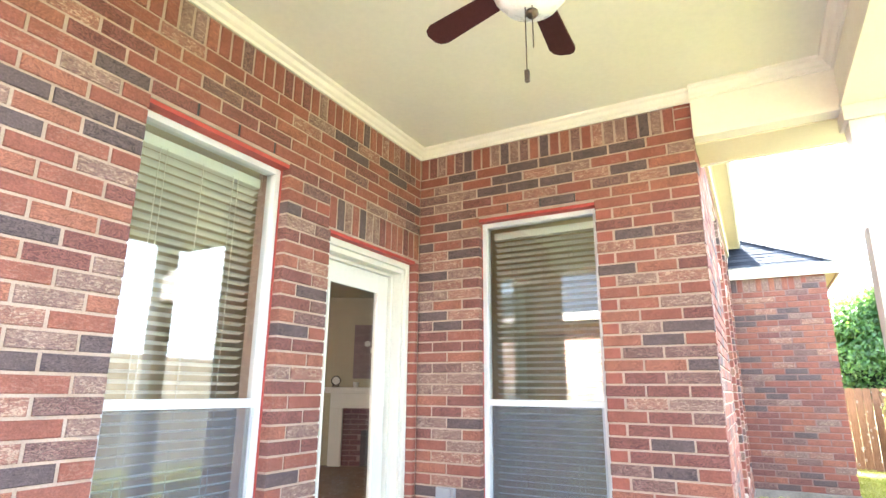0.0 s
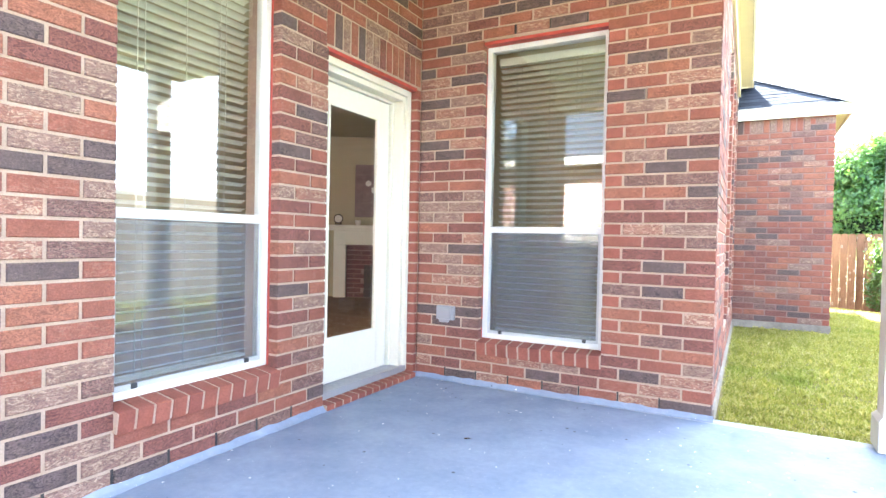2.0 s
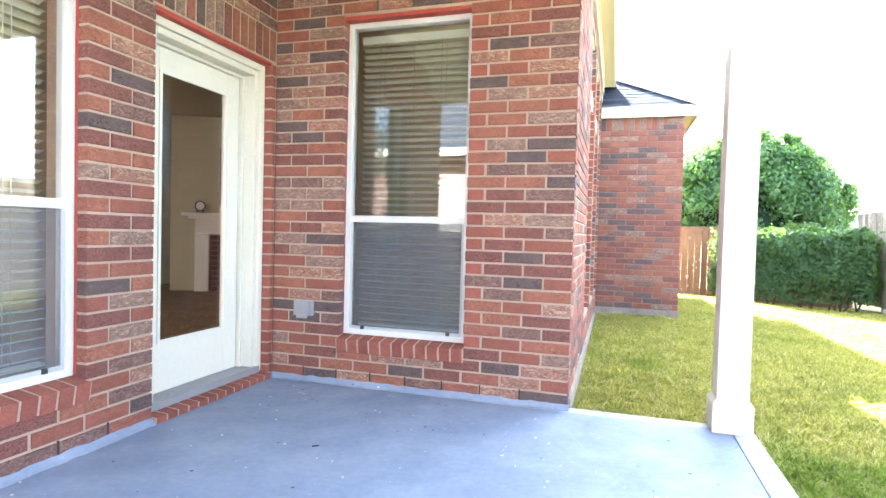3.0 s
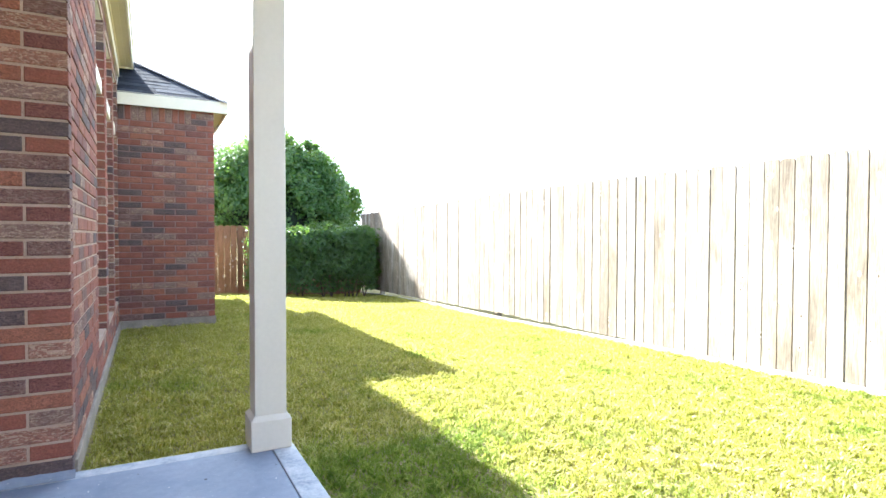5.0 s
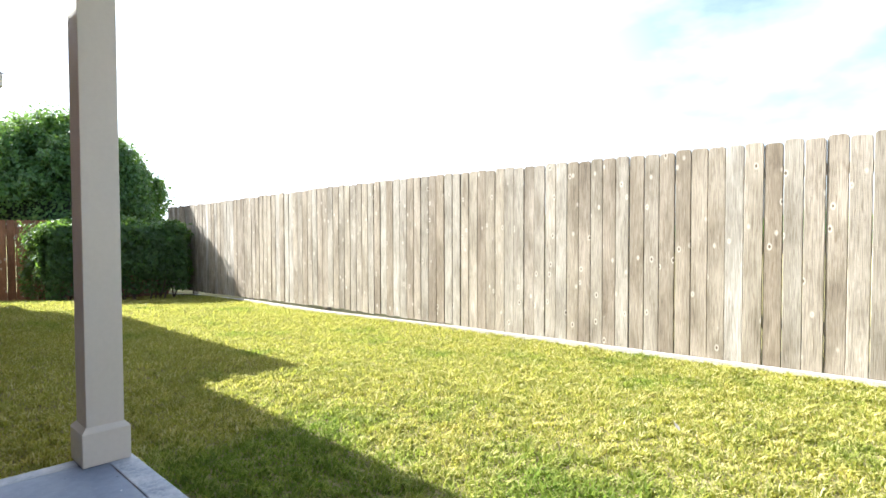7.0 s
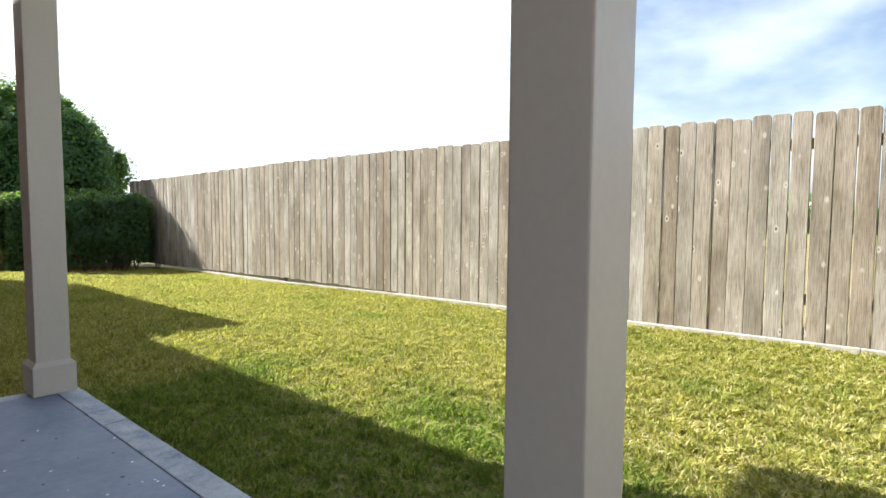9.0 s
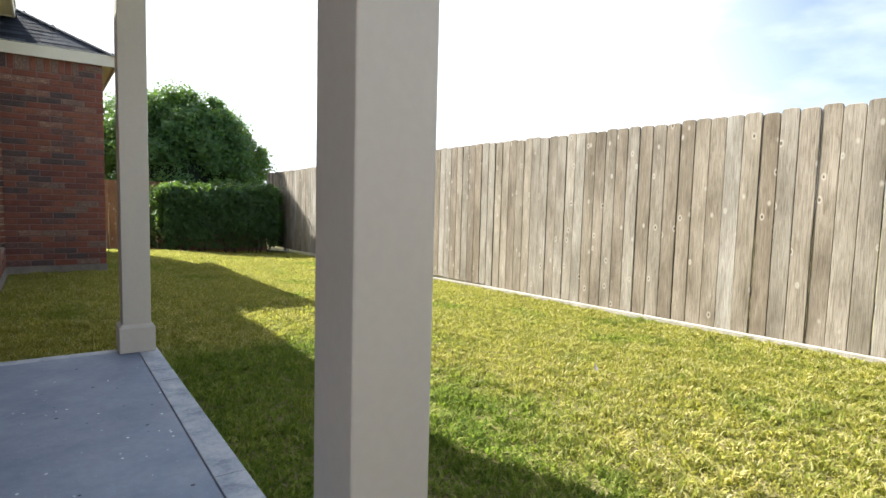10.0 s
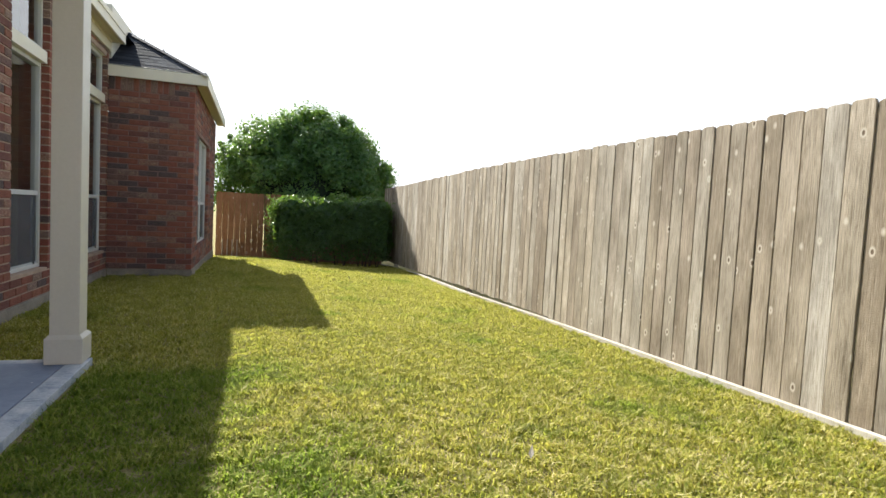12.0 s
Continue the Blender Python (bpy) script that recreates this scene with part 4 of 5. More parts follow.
pr.poly([(3.18, PS, 2.80), (2.92, PS, 3.13), (EX - 0.02, PS, 3.35), (-4.0, PS, 3.40), (-4.0, PS, 3.12), (0.0, PS, 3.12)])
solid("porch_roof", pr, M_SHINGLE, "shingle roof over the porch", "roof", "structure")
pf = Build().box(3.158, 3.18, PS, 0.45, 2.69, 2.80).box(2.0, 3.158, 0.428, 0.45, 2.69, 2.83).box(0.0, 3.158, PS, PS + 0.022, 2.69, 3.07)
solid("fascia_porch", pf, M_CREAM, "cream fascia board along the porch eave", "fascia", "structure", 0.003)
sp = Build().box(2.966, 3.157, PS + 0.023, 0.06, 2.70, 2.715).box(2.0, 3.157, 0.061, 0.427, 2.70, 2.715).box(0.0, 2.965, PS + 0.023, -3.211, 2.70, 2.715)
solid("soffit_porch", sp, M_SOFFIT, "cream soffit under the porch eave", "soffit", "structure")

# rooms behind the glass, and the sides of the house out of view
rm = Build()
rm.box(-5.2, -5.0, -3.4, 5.2, -0.05, 2.75).box(-5.0, -0.29, 5.0, 5.2, -0.05, 2.75)
# the south wall's opening is added, out of view, to hold the fill lamp
rm.box(-5.0, -4.6, -3.4, -3.2, -0.05, 2.75).box(-1.0, -0.25, -3.4, -3.2, -0.05, 2.75).box(-4.6, -1.0, -3.4, -3.2, -0.05, 0.6).box(-4.6, -1.0, -3.4, -3.2, 2.2, 2.75)
# cross wall at y 1.3 is added; it keeps the tall windows' light out
rm.box(-0.28, -0.06, 0.25, 5.2, -0.05, 2.75).box(-0.05, 1.74, 4.7, 4.85, -0.05, 2.9).box(-0.05, 1.75, 1.30, 1.40, -0.05, 2.94)
solid("room_walls", rm, M_ROOM, "olive-beige painted walls of the rooms inside", "wall", "structure")
solid("room_ceiling", Build().box(-5.0, -0.25, -3.2, 5.0, 2.70, 2.74).box(-0.05, 1.75, 0.25, 4.7, 2.95, 2.99).box(-0.25, -0.02, 0.1, 0.25, 0.0, 3.0), M_ROOM, "plain painted ceiling of the rooms inside", "ceiling", "structure")
solid("room_floor", Build().box(-5.0, -0.25, -3.2, 5.0, -0.06, 0.03).box(-0.05, 1.78, 0.25, 4.7, -0.06, 0.03), M_FLOOR_WOOD, "brown wooden floor of the rooms inside", "floor", "structure")
# same added opening in the outer wall, for the fill lamp
solid("wall_house_back", Build().box(-9.6, -4.6, -3.49, -3.41, -0.3, 3.05).box(-1.0, -0.1, -3.49, -3.41, -0.3, 3.05).box(-4.6, -1.0, -3.49, -3.41, -0.3, 0.6).box(-4.6, -1.0, -3.49, -3.41, 2.2, 3.05).box(-9.6, 2.83, 8.62, 8.71, -0.3, 2.62), M_MORTAR, "plain walls closing the house", "wall", "structure")


def can_light(x, y, z):
    c = empty("recessed_light", pose(x, y, z), "small round recessed ceiling lamp, lit", "lamp", "recessed lamps")
    part("trim_ring", Build().lathe([(0.075, 0.0), (0.075, -0.006), (0.055, -0.008), (0.05, 0.0)]).mesh("trim_ring", M_VINYL), c)
    part("lens", Build().lathe([(0.0, -0.003), (0.05, -0.003)]).mesh("lens", M_LAMP), c)
    return c


# area lamp added to brighten the room behind the door; no such window known
fill_light = new("room_fill_light", bpy.data.lights.new("room_fill_light", "AREA"))
fill_light.data.shape = "RECTANGLE"
fill_light.data.size, fill_light.data.size_y = 3.5, 1.5
fill_light.data.energy = 1.3
fill_light.data.color = (0.9, 0.95, 1.0)
fill_light.matrix_world = look((-2.8, -3.3, 1.4), (-2.8, 0.4, 1.2))
can_light(-1.6, 1.4, 2.70)
can_light(-2.6, -1.2, 2.70)
can_light(0.95, 0.75, 2.95)

# corner fireplace seen through the door
fp = empty("fireplace", pose(-3.09, 4.0, 0.03, 0, 0, 28), "white mantel fireplace with dark brick surround", "fireplace")
part("chimney_breast", Build().box(-1.2, 1.2, 0.14, 0.5, 0, 2.66).mesh("chimney_breast", M_ROOM), fp)
part("pilaster", Build().box(-0.82, -0.62, 0.0, 0.138, 0, 0.87).mesh("pilaster", M_MANTEL, 0.008), fp)
part("pilaster", Build().box(0.62, 0.82, 0.0, 0.138, 0, 0.87).mesh("pilaster", M_MANTEL, 0.008), fp)
part("frieze", Build().box(-0.82, 0.82, 0.0, 0.138, 0.871, 1.10).mesh("frieze", M_MANTEL, 0.008), fp)
part("mantel_shelf", Build().box(-0.98, 0.98, -0.14, 0.138, 1.14, 1.19).box(-0.90, 0.90, -0.06, 0.138, 1.101, 1.139).mesh("mantel_shelf", M_MANTEL, 0.006), fp)
part("surround", Build().box(-0.619, 0.619, 0.06, 0.138, 0.0, 0.869).mesh("surround", M_MORTAR_ROSY), fp)
for r_ in range(11):
    for c_ in range(6):
        x = -0.61 + c_ * 0.245 + (0.0 if r_ % 2 else -0.12)
        a, b = max(-0.615, x), min(0.615, x + 0.235)
        if b - a > 0.05 and not (-0.30 < (a + b) / 2 < 0.30 and r_ < 7):
            part("brick", Build().box(0, b - a, 0, 0.02, 0, 0.066).mesh("brick", M_PLUM, 0.003), fp, m=pose(a, 0.05, 0.006 + r_ * 0.078))
# flat panel without a recess; the firebox's inner shade is its near-black colour
part("firebox", Build().box(-0.32, 0.32, 0.045, 0.058, 0.0, 0.54).mesh("firebox", M_DARK), fp)
m = fp.matrix_basis.copy()
pic = empty("mantel_picture", m, "mauve canvas with white blossoms above the mantel shelf", "picture")
part("frame", Build().box(-0.5, 0.5, 0.10, 0.135, 1.33, 2.2).mesh("frame", M_MAUVE, 0.01), pic, "stretched canvas edge")
part("canvas", Build().box(-0.43, 0.43, 0.092, 0.099, 1.40, 2.13).mesh("canvas", M_MAUVE), pic, "dusky mauve canvas")
for i in range(11):
    a, q = i * 2.4, 0.05 + 0.02 * i
    cx, cz, rr = q * 1.3 * math.cos(a), 1.80 + q * math.sin(a), 0.045 + 0.012 * (i % 3)
    part("blossom", Build().poly([(cx + rr * math.cos(-t * 0.5236) * (1 + 0.2 * (t % 2)), 0.090, cz + rr * math.sin(-t * 0.5236) * (1 + 0.2 * (t % 2))) for t in range(12, 0, -1)]).mesh("blossom", M_MANTEL), pic)
cb = Build().lathe([(0.0, 0.0), (0.03, 0.0), (0.045, 0.05), (0.048, 0.08), (0.043, 0.08), (0.038, 0.03)], sides=16)
solid("mantel_cup", cb, M_MANTEL, "small white cup on the mantel shelf", "cup", m=m @ pose(-0.42, -0.03, 1.191))
ck = empty("mantel_clock", m @ pose(-0.74, -0.03, 1.191), "small dark round clock standing on the mantel shelf", "clock")
rb = Build()
for i in range(20):
    a, b = i * math.pi / 10, (i + 1) * math.pi / 10
    rb.tube((0.07 * math.cos(a), 0, 0.10 + 0.07 * math.sin(a)), (0.07 * math.cos(b), 0, 0.10 + 0.07 * math.sin(b)), 0.009, sides=6)
part("rim", rb.mesh("rim", M_DARK), ck)
part("face", Build().poly([(0.064 * math.cos(t * 0.314), -0.002, 0.10 + 0.064 * math.sin(t * 0.314)) for t in range(20)]).mesh("face", M_MANTEL), ck, "pale dial")
part("foot", Build().box(-0.06, 0.06, -0.015, 0.015, 0.0, 0.012).box(-0.05, -0.035, -0.008, 0.008, 0.012, 0.06).box(0.035, 0.05, -0.008, 0.008, 0.012, 0.06).mesh("foot", M_DARK), ck)

# outlet box
ob_ = empty("outlet_box", pose(0.255, -0.002, 0.492), "grey weatherproof outlet box on the brick wall", "outlet")
part("box", Build().box(-0.07, 0.07, -0.035, 0.0, -0.05, 0.05).mesh("box", M_GREY_METAL, 0.006), ob_)
part("cover", Build().box(-0.052, 0.052, -0.048, -0.036, -0.042, 0.042).mesh("cover", M_GREY_METAL, 0.008), ob_)
part("hinge", Build().tube((-0.045, -0.046, 0.045), (0.045, -0.046, 0.045), 0.006).mesh("hinge", M_GREY_METAL), ob_)
part("cord_hood", Build().box(-0.04, 0.04, -0.05, -0.036, -0.066, -0.0425).mesh("cord_hood", M_GREY_METAL, 0.005), ob_)

tw_ = Build().tube((0, 0, 0.004), (0.03, 0.012, 0.006), 0.004, 0.002, 6).tube((0.012, 0.004, 0.005), (0.016, 0.02, 0.004), 0.003, 0.001, 6)
solid("twig", tw_, M_TRUNK, "tiny dark twig lying on the porch slab", "twig", m=pose(0.91, -1.01, 0.0))

# ceiling fan
fan = empty("ceiling_fan", pose(1.627, -1.93, CEIL - 0.16), "white ceiling fan with dark blades and a light bowl", "fan")
part("canopy", Build().lathe([(0.0, 0.159), (0.075, 0.159), (0.07, 0.13), (0.03, 0.10), (0.014, 0.095), (0.014, -0.06), (0.0, -0.06)]).mesh("canopy", M_VINYL, smooth=True), fan)
part("motor", Build().lathe([(0.02, -0.055), (0.025, -0.12), (0.11, -0.14), (0.125, -0.20), (0.12, -0.26), (0.07, -0.29), (0.0, -0.29)]).mesh("motor", M_VINYL, smooth=True), fan)
bowl = part("light_bowl", Build().lathe([(0.05, -0.285), (0.13, -0.305), (0.135, -0.33), (0.10, -0.375), (0.05, -0.40), (0.0, -0.405)]).mesh("light_bowl", M_GLASSWHITE, smooth=True), fan, "white glass light bowl, unlit")
part("finial", Build().lathe([(0.0, -0.40), (0.022, -0.402), (0.024, -0.415), (0.012, -0.428), (0.0, -0.43)]).mesh("finial", M_BRONZE, smooth=True), bowl)
bb = Build()
w0, w1 = 0.045, 0.057
out = [(0.16, -w0), (0.46, -w1), (0.49, -w1 * 0.8), (0.505, -w1 * 0.4), (0.505, w1 * 0.4), (0.49, w1 * 0.8), (0.46, w1), (0.16, w0)]
bb.poly([(x, y, 0.004) for x, y in out]).poly([(x, y, -0.004) for x, y in reversed(out)])
for p0, p1 in zip(out, out[1:] + out[:1]):
    bb.poly([(*p0, -0.004), (*p1, -0.004), (*p1, 0.004), (*p0, 0.004)])
me = bb.mesh("blade", M_BLADE)
arm = Build().box(0.10, 0.20, -0.014, 0.014, 0.005, 0.012).mesh("blade_iron", M_VINYL, 0.002)
for i in range(5):
    a = 93 + i * 72
    bl = part("blade", me, fan, "dark red-brown wooden blade", pose(0, 0, -0.272, 0, 0, a) @ pose(0, 0, 0, 10, 0, 0))
    part("blade_iron", arm, bl)
for dx, z in ((0.012, -0.57), (-0.014, -0.65)):
    part("pull_chain", Build().tube((dx, -0.03, -0.35), (dx, -0.03, z), 0.0022, sides=6).mesh("pull_chain", M_BRONZE), fan)
part("chain_pull", Build().box(-0.022, -0.006, -0.038, -0.022, -0.695, -0.65).mesh("chain_pull", M_BRONZE, 0.004), fan)

# ---- the yard ----
FX = 7.05
FY0, FY1 = -8.11, 10.4
gx = [-60, -20, -11] + [2.0 + 0.25 * i for i in range(22)] + [7.6, 12, 30, 80]
gy = [-80, -40, -26, -14] + [-9 + 0.5 * i for i in range(41)] + [14, 30, 80]
gv = [(x, y, ground_z(x, y)) for y in gy for x in gx]
nx = len(gx)
gf = [(j * nx + i, j * nx + i + 1, (j + 1) * nx + i + 1, (j + 1) * nx + i) for j in range(len(gy) - 1) for i in range(nx - 1)]
gb = Build()
gb.v, gb.f = gv, gf
ground = solid("ground", gb, M_GROUND, "lawn soil under short dry grass", "ground", "structure")
big = Build().poly([(-1500, -1500, -0.6), (1500, -1500, -0.6), (1500, 1500, -0.6), (-1500, 1500, -0.6)])
part("far_ground", big.mesh("far_ground", M_GROUND), ground)


def lawn(x0, x1, y0, y1, density, seed, size):
    r = np.random.default_rng(seed)
    n = int((x1 - x0) * (y1 - y0) * density)
    x, y = r.uniform(x0, x1, n), r.uniform(y0, y1, n)
    keep = ~((x < 2.99) & (y < 0.075) & (y > -3.22)) & ~((x < 2.03) & (y > -3.6)) & ~((x < 3.08) & (y > 4.66) & (y < 8.78)) & (x < FX - 0.02)
    x, y = x[keep], y[keep]
    n = len(x)
    s = lambda v, a, b: (lambda t: t * t * (3 - 2 * t))(np.clip((v - a) / (b - a), 0, 1))
    z = -0.047 - 0.16 * s(y, -3.0, 5.5) * s(x, 3.3, 6.8) - 0.06 * s(y, 6.0, 9.0) - 0.12 * s(y, 8.0, 10.3) + 0.012 * np.sin(x * 1.7 + y * 0.9) * s(x, 3.2, 4.2)
    ang = r.uniform(0, 2 * np.pi, n)
    tuft = 0.72 + 0.45 * np.sin(x * 23 + 3 * np.sin(y * 11)) * np.sin(y * 21 + 2 * np.sin(x * 9))
    h = size * r.uniform(0.5, 1.15, n) * tuft
    lean = r.uniform(0.3, 1.5, n) * h
    wd = 0.0036 * r.uniform(0.7, 1.4, n) * (size / 0.045)
    ca, sa = np.cos(ang), np.sin(ang)
    tw = r.uniform(-0.8, 0.8, n)
    cb, sb_ = np.cos(ang + np.pi / 2 + tw), np.sin(ang + np.pi / 2 + tw)
    base = np.stack([x, y, z], 1)
    mid = base + np.stack([ca * lean * 0.35, sa * lean * 0.35, h * 0.62], 1)
    tip = base + np.stack([ca * lean, sa * lean, h * 0.82], 1)
    side = np.stack([cb * wd, sb_ * wd, np.zeros(n)], 1)
    v = np.stack([base - side, base + side, mid + side * 0.8, mid - side * 0.8, tip], 1).reshape(-1, 3)
    me = bpy.data.meshes.new("grass")
    me.vertices.add(n * 5)
    me.vertices.foreach_set("co", v.astype(np.float32).ravel())
    i = np.arange(n, dtype=np.int32)[:, None] * 5
    loops = np.concatenate([i + np.array([0, 1, 2, 3]), i + np.array([3, 2, 4])], 1).ravel()
    me.loops.add(n * 7)
    me.loops.foreach_set("vertex_index", loops)
    me.polygons.add(n * 2)
    st = (np.arange(n)[:, None] * 7 + np.array([0, 4])).ravel()
    me.polygons.foreach_set("loop_start", st.astype(np.int32))
    me.materials.append(M_GRASS)
    me.update(calc_edges=True)
    return tagged(new("grass", me), "short yellow-green lawn grass with dry straw patches", "grass", kind="stuff")


lawn(1.0, 7.05, -5.2, 1.2, 9800, 1, 0.047)
lawn(2.0, 7.05, 1.2, 5.0, 6400, 2, 0.050)
lawn(2.9, 7.05, 5.0, 10.3, 3600, 3, 0.054)

dl = Build().poly([(0, 0, 0), (0.02, 0.012, 0.006), (0.07, 0.0, 0.012), (0.02, -0.012, 0.006)])
solid("fallen_leaf", dl, M_BOARD, "dry tan fallen leaf on the lawn", "leaf", m=pose(5.05, -1.86, ground_z(5.05, -1.86) + 0.045, 0, -25, 60))


def picket_mesh(w, h, mat):
    c, t = 0.025, 0.019
    out = [(0, 0), (w, 0), (w, h - c * 1.2), (w - c * 0.3, h - c * 0.4), (w - c * 1.1, h), (c * 1.1, h), (c * 0.3, h - c * 0.4), (0, h - c * 1.2)]
    e = 0.0035
    inn = [(min(max(y, e), w - e), min(z, h - e)) for y, z in out]
    b = Build()
    b.poly([(0.0, y, z) for y, z in reversed(inn)]).poly([(t, y, z) for y, z in out])
    for (p, q), (p2, q2) in zip(zip(out, out[1:] + out[:1]), zip(inn, inn[1:] + inn[:1])):
        b.poly([(e, *p), (e, *q), (t, *q), (t, *p)])
        b.poly([(0, *p2), (0, *q2), (e, *q), (e, *p)])
    return b.mesh("picket", mat)


def fence(name, m, length, mat, top, base, label, sections=(), seed=3, kick=True):
    """Pickets along local +y, facing local -x, in sections with wider joints between; base(y) is the ground."""
    f = empty(name, m, label, "fence", kind="structure")
    r = random.Random(seed)
    cuts = [0.0, *sections, length]
    for y0, y1 in zip(cuts, cuts[1:]):
        n = max(1, round((y1 - y0 - 0.008) / 0.1345))
        pitch = (y1 - y0 - 0.008) / n
        variants = [picket_mesh(pitch - g, 1.83, mat) for g in (0.0025, 0.004, 0.0055, 0.0075)]
        for i in range(n):
            part("picket", r.choice(variants), f, m=pose(r.uniform(-0.003, 0.003), y0 + 0.008 + i * pitch, top(y0 + i * pitch) - 1.83 + r.uniform(-0.011, 0.011), r.uniform(-0.12, 0.12), 0, r.uniform(-1.8, 1.8)))
    for h in (0.35, 0.95, 1.55):
        part("rail", Build().box(0.022, 0.06, 0, length, top(0) - 1.83 + h, top(0) - 1.83 + h + 0.085).mesh("rail", mat), f)
    y = 0.2
    while y < length:
        part("fence_post", Build().box(0.062, 0.15, y, y + 0.09, base(y) - 0.2, top(y) - 0.08).mesh("fence_post", mat), f)
        y += 2.44
    if kick:
        y = 0.0
        while y < length:
            y2 = min(length, y + 2.44)
            b0, b1 = base(y), base(y2)
            b = Build()
            b.v = [(-0.04, y, b0 - 0.1), (-0.04, y2 - 0.006, b1 - 0.1), (-0.004, y2 - 0.006, b1 - 0.1), (-0.004, y, b0 - 0.1),
                   (-0.04, y, b0 + 0.046), (-0.04, y2 - 0.006, b1 + 0.046), (-0.006, y2 - 0.006, b1 + 0.05), (-0.006, y, b0 + 0.05)]
            b.f = [(0, 3, 2, 1), (4, 5, 6, 7), (0, 1, 5, 4), (1, 2, 6, 5), (2, 3, 7, 6), (3, 0, 4, 7)]
            part("kickboard", b.mesh("kickboard", M_BOARD, 0.004), f, "pale weathered timber along the foot of the fence")
            y = y2
    return f


top_z = 1.757
fence("fence_east", pose(FX, FY0, 0), FY1 - FY0, M_PICKET, lambda y: top_z - 0.13 * smooth_step(y + FY0, 2, 10.4), lambda y: ground_z(FX, y + FY0),
      "weathered grey-brown wooden picket fence with dog-eared tops", sections=[y - FY0 for y in (-5.35, -2.87, -0.645, 1.86, 3.6, 5.41, 7.9)])
fence("fence_north", pose(7.04, 10.35, 0, 0, 0, 90), 2.95, M_PICKET_NEW, lambda y: 1.30, lambda y: ground_z(7 - y, 10.3),
      "reddish-brown cedar fence across the end of the yard", kick=False, seed=8)

gate = empty("gate", pose(3.0, 10.33, -0.1, 0, 0, 0), "reddish cedar garden gate beside the house wing", "gate")
gate_picket = picket_mesh(0.13, 1.66, M_PICKET_NEW)
for i in range(8):
    part("picket", gate_picket, gate, m=pose(0.01 + i * 0.134, 0.0, -0.26, 0, 0, -90))
for z in (0.1, 1.2):
    part("rail", Build().box(0.0, 1.08, 0.004, 0.045, z, z + 0.09).mesh("rail", M_PICKET_NEW), gate)
# pale strips: daylight through the gate's lower gaps, put into their colour
for i in range(4):
    part("bottom_slat", Build().box(0.15 + i * 0.11, 0.17 + i * 0.11, -0.045, -0.025, -0.15, 0.28).mesh("bottom_slat", M_BOARD), gate)


def leaves(n, place, size, seed, mat, name):
    """n small folded leaves; place(r) gives a point and an outward way."""
    r = random.Random(seed)
    v, f = [], []
    for _ in range(n):
        p, nrm = place(r)
        nrm = (nrm + Vector((r.gauss(0, 0.55), r.gauss(0, 0.55), r.gauss(0.25, 0.5)))).normalized()
        a = nrm.orthogonal().normalized()
        t = r.uniform(0, 6.283)
        b = nrm.cross(a)
        u = a * math.cos(t) + b * math.sin(t)
        w = nrm.cross(u)
        s = size * r.uniform(0.6, 1.25)
        i = len(v)
        v += [tuple(p - u * s * 0.5), tuple(p + w * s * 0.27 + nrm * s * 0.07), tuple(p + u * s * 0.5), tuple(p - w * s * 0.27 + nrm * s * 0.07)]
        f += [(i, i + 1, i + 2), (i, i + 2, i + 3)]
    me = bpy.data.meshes.new(name)
    me.from_pydata(v, [], f)
    me.materials.append(mat)
    return me


def tree(name, centre, rad, zmid, leaves_n, seed, label):
    t = empty(name, pose(centre[0], centre[1], -0.15), label, "tree")
    r = random.Random(seed)
    tb = Build()
    tb.tube((0, 0, -0.1), (0.05, 0.02, 0.9), 0.13, 0.10)
    for i in range(11):
        a = i * 2.4
        e = Vector((math.cos(a) * rad[0] * 0.6, math.sin(a) * rad[1] * 0.6, zmid + r.uniform(-0.3, 0.9) * rad[2] * 0.7))
        mdp = Vector((0.05, 0.02, 0.85)).lerp(e, 0.5) + Vector((0, 0, 0.15))
        tb.tube((0.05, 0.02, 0.8), mdp, 0.06, 0.035, 7).tube(mdp, e, 0.035, 0.012, 6)
    part("trunk", tb.mesh("trunk", M_TRUNK), t, "grey-brown bark")
    clumps = []
    for i in range(520):
        d = Vector((r.gauss(0, 1), r.gauss(0, 1), r.gauss(0, 1))).normalized()
        d.z = abs(d.z) if d.z < -0.22 else d.z
        lump = 1.0 + 0.10 * noise.noise(d * 2.6) + 0.06 * noise.noise(d * 6.5)
        k2 = lump * (r.uniform(0.70, 0.98) if i % 5 else r.uniform(0.97, 1.05))
        clumps.append((Vector((d.x * rad[0] * k2, d.y * rad[1] * k2, zmid + d.z * rad[2] * k2)), d, r.uniform(0.24, 0.48) if i % 5 else r.uniform(0.08, 0.17)))

    def place(q):
        c, d, s = q.choice(clumps)
        if s < 0.19 and q.random() < 0.85:
            c, d, s = q.choice(clumps)
        o = Vector((q.gauss(0, 1), q.gauss(0, 1), q.gauss(0, 1))).normalized() * s * q.uniform(0.35, 1.05)
        return c + o, (o.normalized() * 0.7 + d * 0.5)
    part("crown", leaves(leaves_n, place, 0.092, seed, M_LEAF, "crown"), t, "dense glossy green leaves", kind="stuff")
    # solid dark core that stands for the shade between the leaves
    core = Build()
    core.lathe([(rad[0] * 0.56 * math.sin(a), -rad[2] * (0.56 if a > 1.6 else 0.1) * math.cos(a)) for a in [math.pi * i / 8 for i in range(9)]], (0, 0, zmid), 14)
    part("inner_foliage", core.mesh("inner_foliage", M_LEAFCORE), t, "near-black solid core standing in for shade among the leaves")
    return t


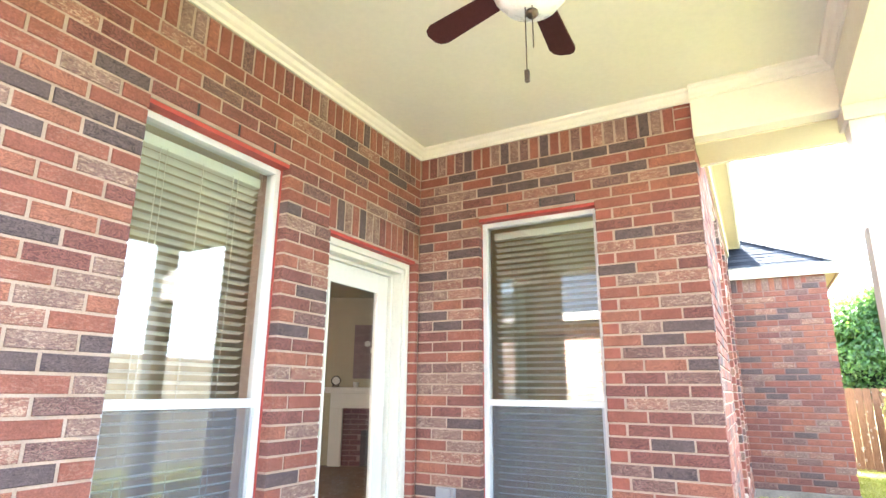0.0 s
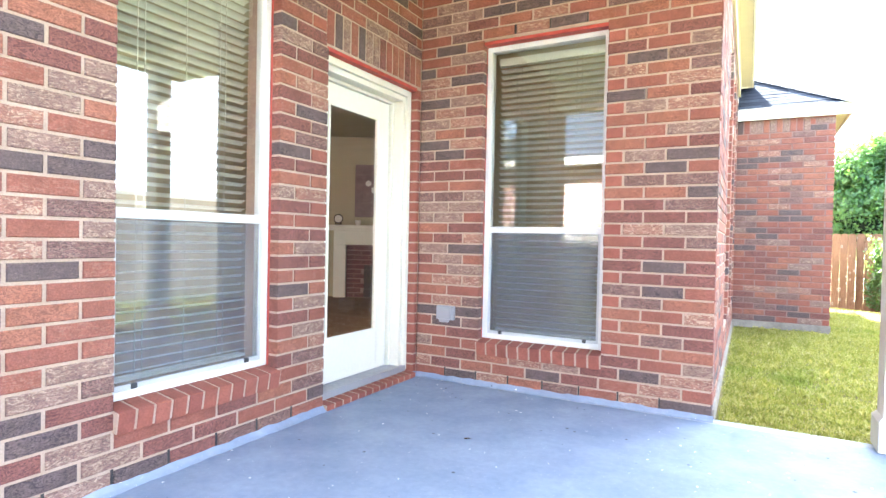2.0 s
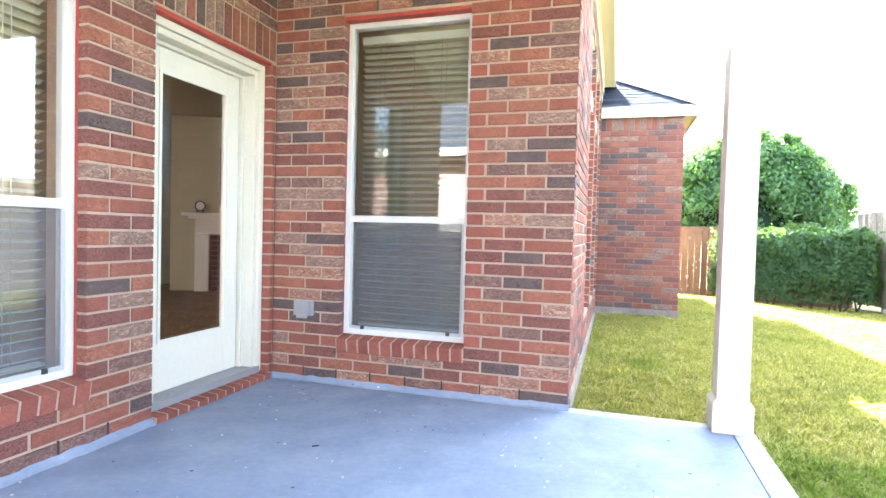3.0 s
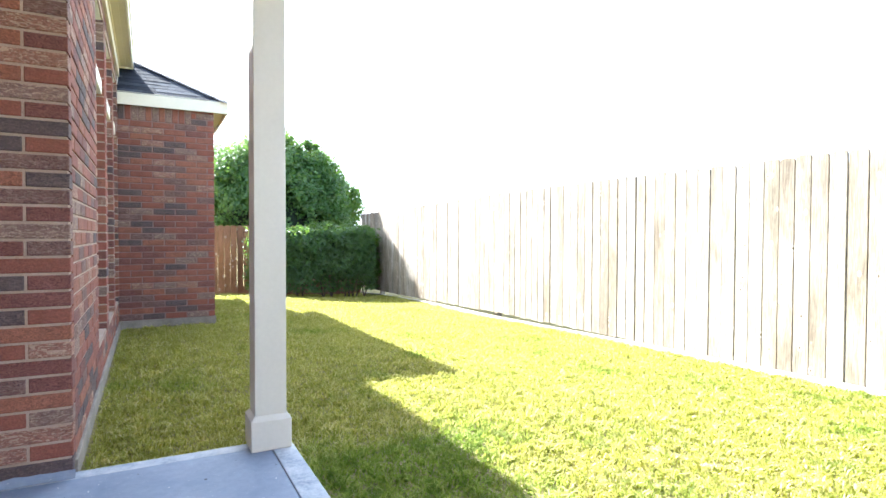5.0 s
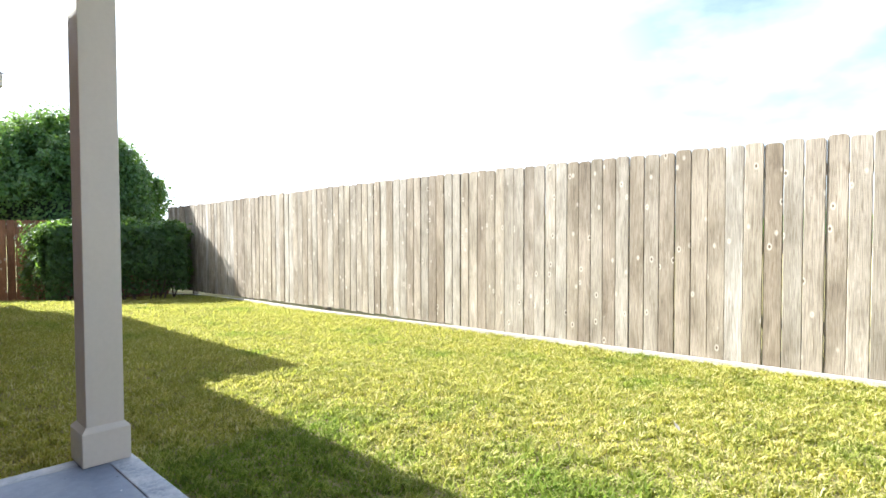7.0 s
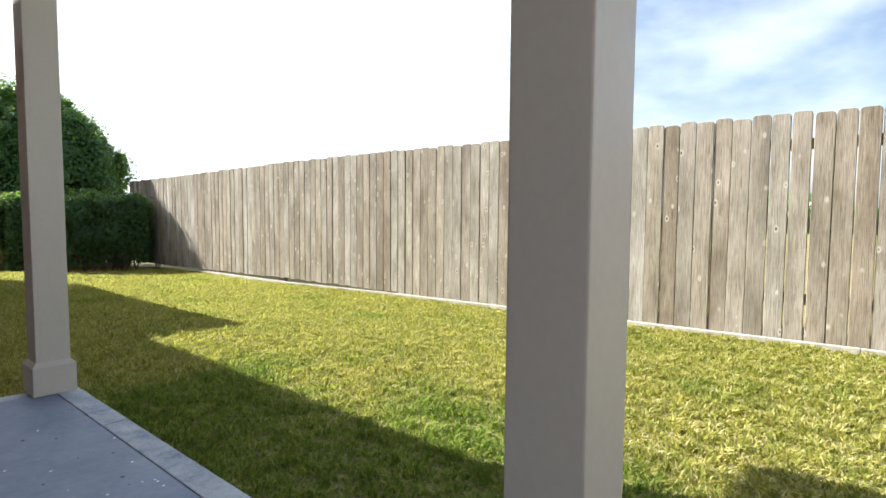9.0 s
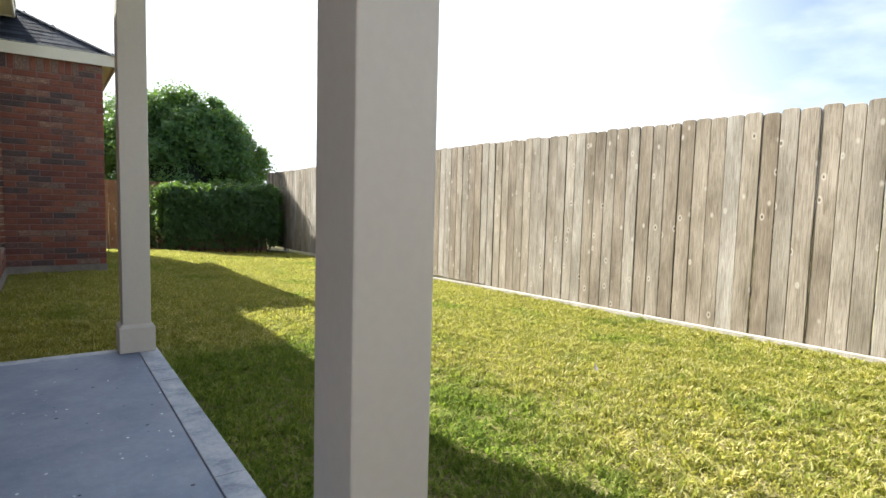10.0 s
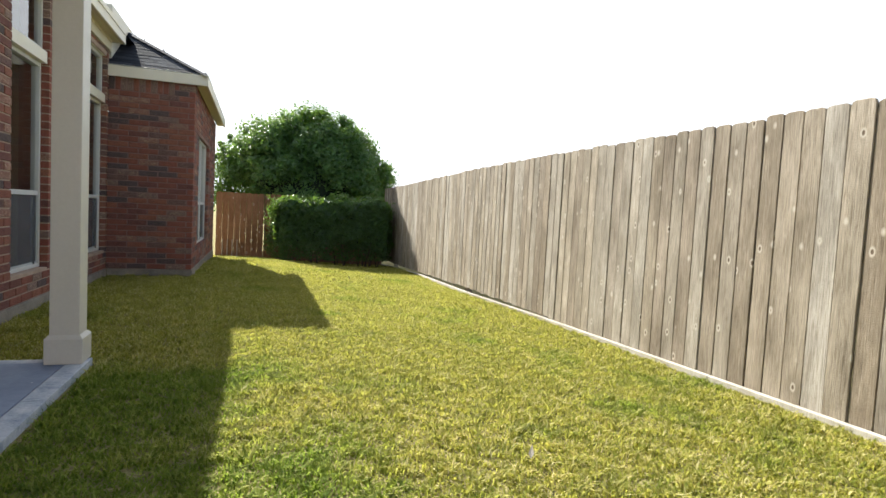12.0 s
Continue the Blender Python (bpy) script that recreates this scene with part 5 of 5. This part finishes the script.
tree("tree", (5.2, 12.3), (2.5, 1.6, 2.5), 1.35, 125000, 21, "broad round evergreen tree behind the end fence")

hedge = empty("hedge", pose(5.60, 9.25, -0.25), "clipped dark green hedge in front of the end fence", "hedge")


def hedge_place(q):
    hx, hy, hz = 1.3, 0.45, 1.48
    s = q.random()
    if s < 0.5:
        p, n_ = Vector((q.uniform(-hx, hx), -hy, q.uniform(0.12, hz))), Vector((0, -1, 0.2))
    elif s < 0.75:
        p, n_ = Vector((q.uniform(-hx, hx), q.uniform(-hy, hy), hz)), Vector((0, 0, 1))
    else:
        g = -1 if q.random() < 0.5 else 1
        p, n_ = Vector((hx * g, q.uniform(-hy, hy), q.uniform(0.12, hz))), Vector((g, 0, 0.2))
    over = (abs(p.x / hx) ** 5 + abs(p.y / hy) ** 5 + max(0.0, p.z / hz) ** 9) ** 0.12
    if over > 1.0:
        p = Vector((p.x / over, p.y / over, p.z / (1 + (over - 1) * 0.35)))
    bulge = 0.20 * noise.noise(p * 2.1) + 0.09 * noise.noise(p * 6.0)
    if q.random() < 0.75 * (1 - p.z / 0.85):
        p.z = q.uniform(0.4, hz)
    return p + n_ * (bulge + q.gauss(0, 0.035)), n_


part("foliage", leaves(30000, hedge_place, 0.068, 5, M_HEDGE, "foliage"), hedge, "small glossy green leaves", kind="stuff")
# the box is a dark core; its colour gives the hedge's inner shade
part("inner_foliage", Build().box(-1.2, 1.2, -0.3, 0.32, 0.5, 1.34).mesh("inner_foliage", M_LEAFCORE, 0.05), hedge, "near-black solid core standing in for shade among the leaves")
for i in range(22):
    x = rng.uniform(-1.2, 1.2)
    y0, dx, y1, z1 = -0.25 + rng.uniform(-0.1, 0.2), rng.uniform(-0.2, 0.2), -0.38 + rng.uniform(-0.05, 0.2), rng.uniform(0.5, 0.9)
    mid = ((x + x + dx) / 2 + rng.uniform(-0.05, 0.05), (y0 + y1) / 2 - 0.03, z1 * 0.45)
    st_ = Build().tube((x, y0, -0.1), mid, 0.017, 0.012, 6).tube(mid, (x + dx, y1, z1), 0.012, 0.006, 6)
    part("stem", st_.mesh("stem", M_TRUNK), hedge, "bare woody stem" if i == 0 else "")

# the yard's far end behind the porch, seen only as reflections
nb = empty("neighbour_house", pose(0.0, -8.2, 0), "neighbouring single-storey brick house beyond the side fence", "house")
part("wall", Build().box(-15, 3.4, -8, 0, -0.6, 2.78).mesh("wall", M_FAR_BRICK), nb)
part("roof", Build().poly([(-15.5, 0.45, 2.80), (3.9, 0.45, 2.80), (0.5, -4, 5.2), (-12, -4, 5.2)]).poly([(-15.5, -8.5, 2.80), (-12, -4, 5.2), (0.5, -4, 5.2), (3.9, -8.5, 2.80)])
     .poly([(-15.5, 0.45, 2.80), (-12, -4, 5.2), (-15.5, -8.5, 2.80)]).poly([(3.9, 0.45, 2.80), (3.9, -8.5, 2.80), (0.5, -4, 5.2)]).mesh("roof", M_SHINGLE), nb)
part("fascia", Build().box(-15.5, 3.9, 0.43, 0.45, 2.64, 2.80).mesh("fascia", M_CREAM), nb)
part("soffit", Build().box(-15.4, 3.8, 0.0, 0.43, 2.68, 2.70).mesh("soffit", M_SOFFIT), nb)
sfp = empty("fence_south", pose(-6.0, -6.7, 0), "weathered wooden fence along the side of the yard", "fence", kind="structure")
me = picket_mesh(0.14, 1.6, M_PICKET)
for i in range(89):
    part("picket", me, sfp, m=pose(i * 0.1465, 0, -0.28, 0, 0, -90))
for z in (0.1, 0.9):
    part("rail", Build().box(0.0, 13.0, -0.06, -0.022, z, z + 0.085).mesh("rail", M_PICKET), sfp)
tl = empty("far_trees", pose(40, 0, -0.5), "distant line of trees beyond the fence", "trees")


def far_place(q):
    y = q.uniform(-60, 40)
    h = 2.1 + 1.1 * noise.noise(Vector((y * 0.16, 0, 0))) + 0.5 * noise.noise(Vector((y * 0.6, 3, 0)))
    return Vector((q.gauss(0, 1.0), y, q.uniform(0.0, max(0.6, h)))), Vector((-1, 0, 0.3))


part("foliage", leaves(9000, far_place, 0.75, 12, M_LEAF, "foliage"), tl, kind="stuff")
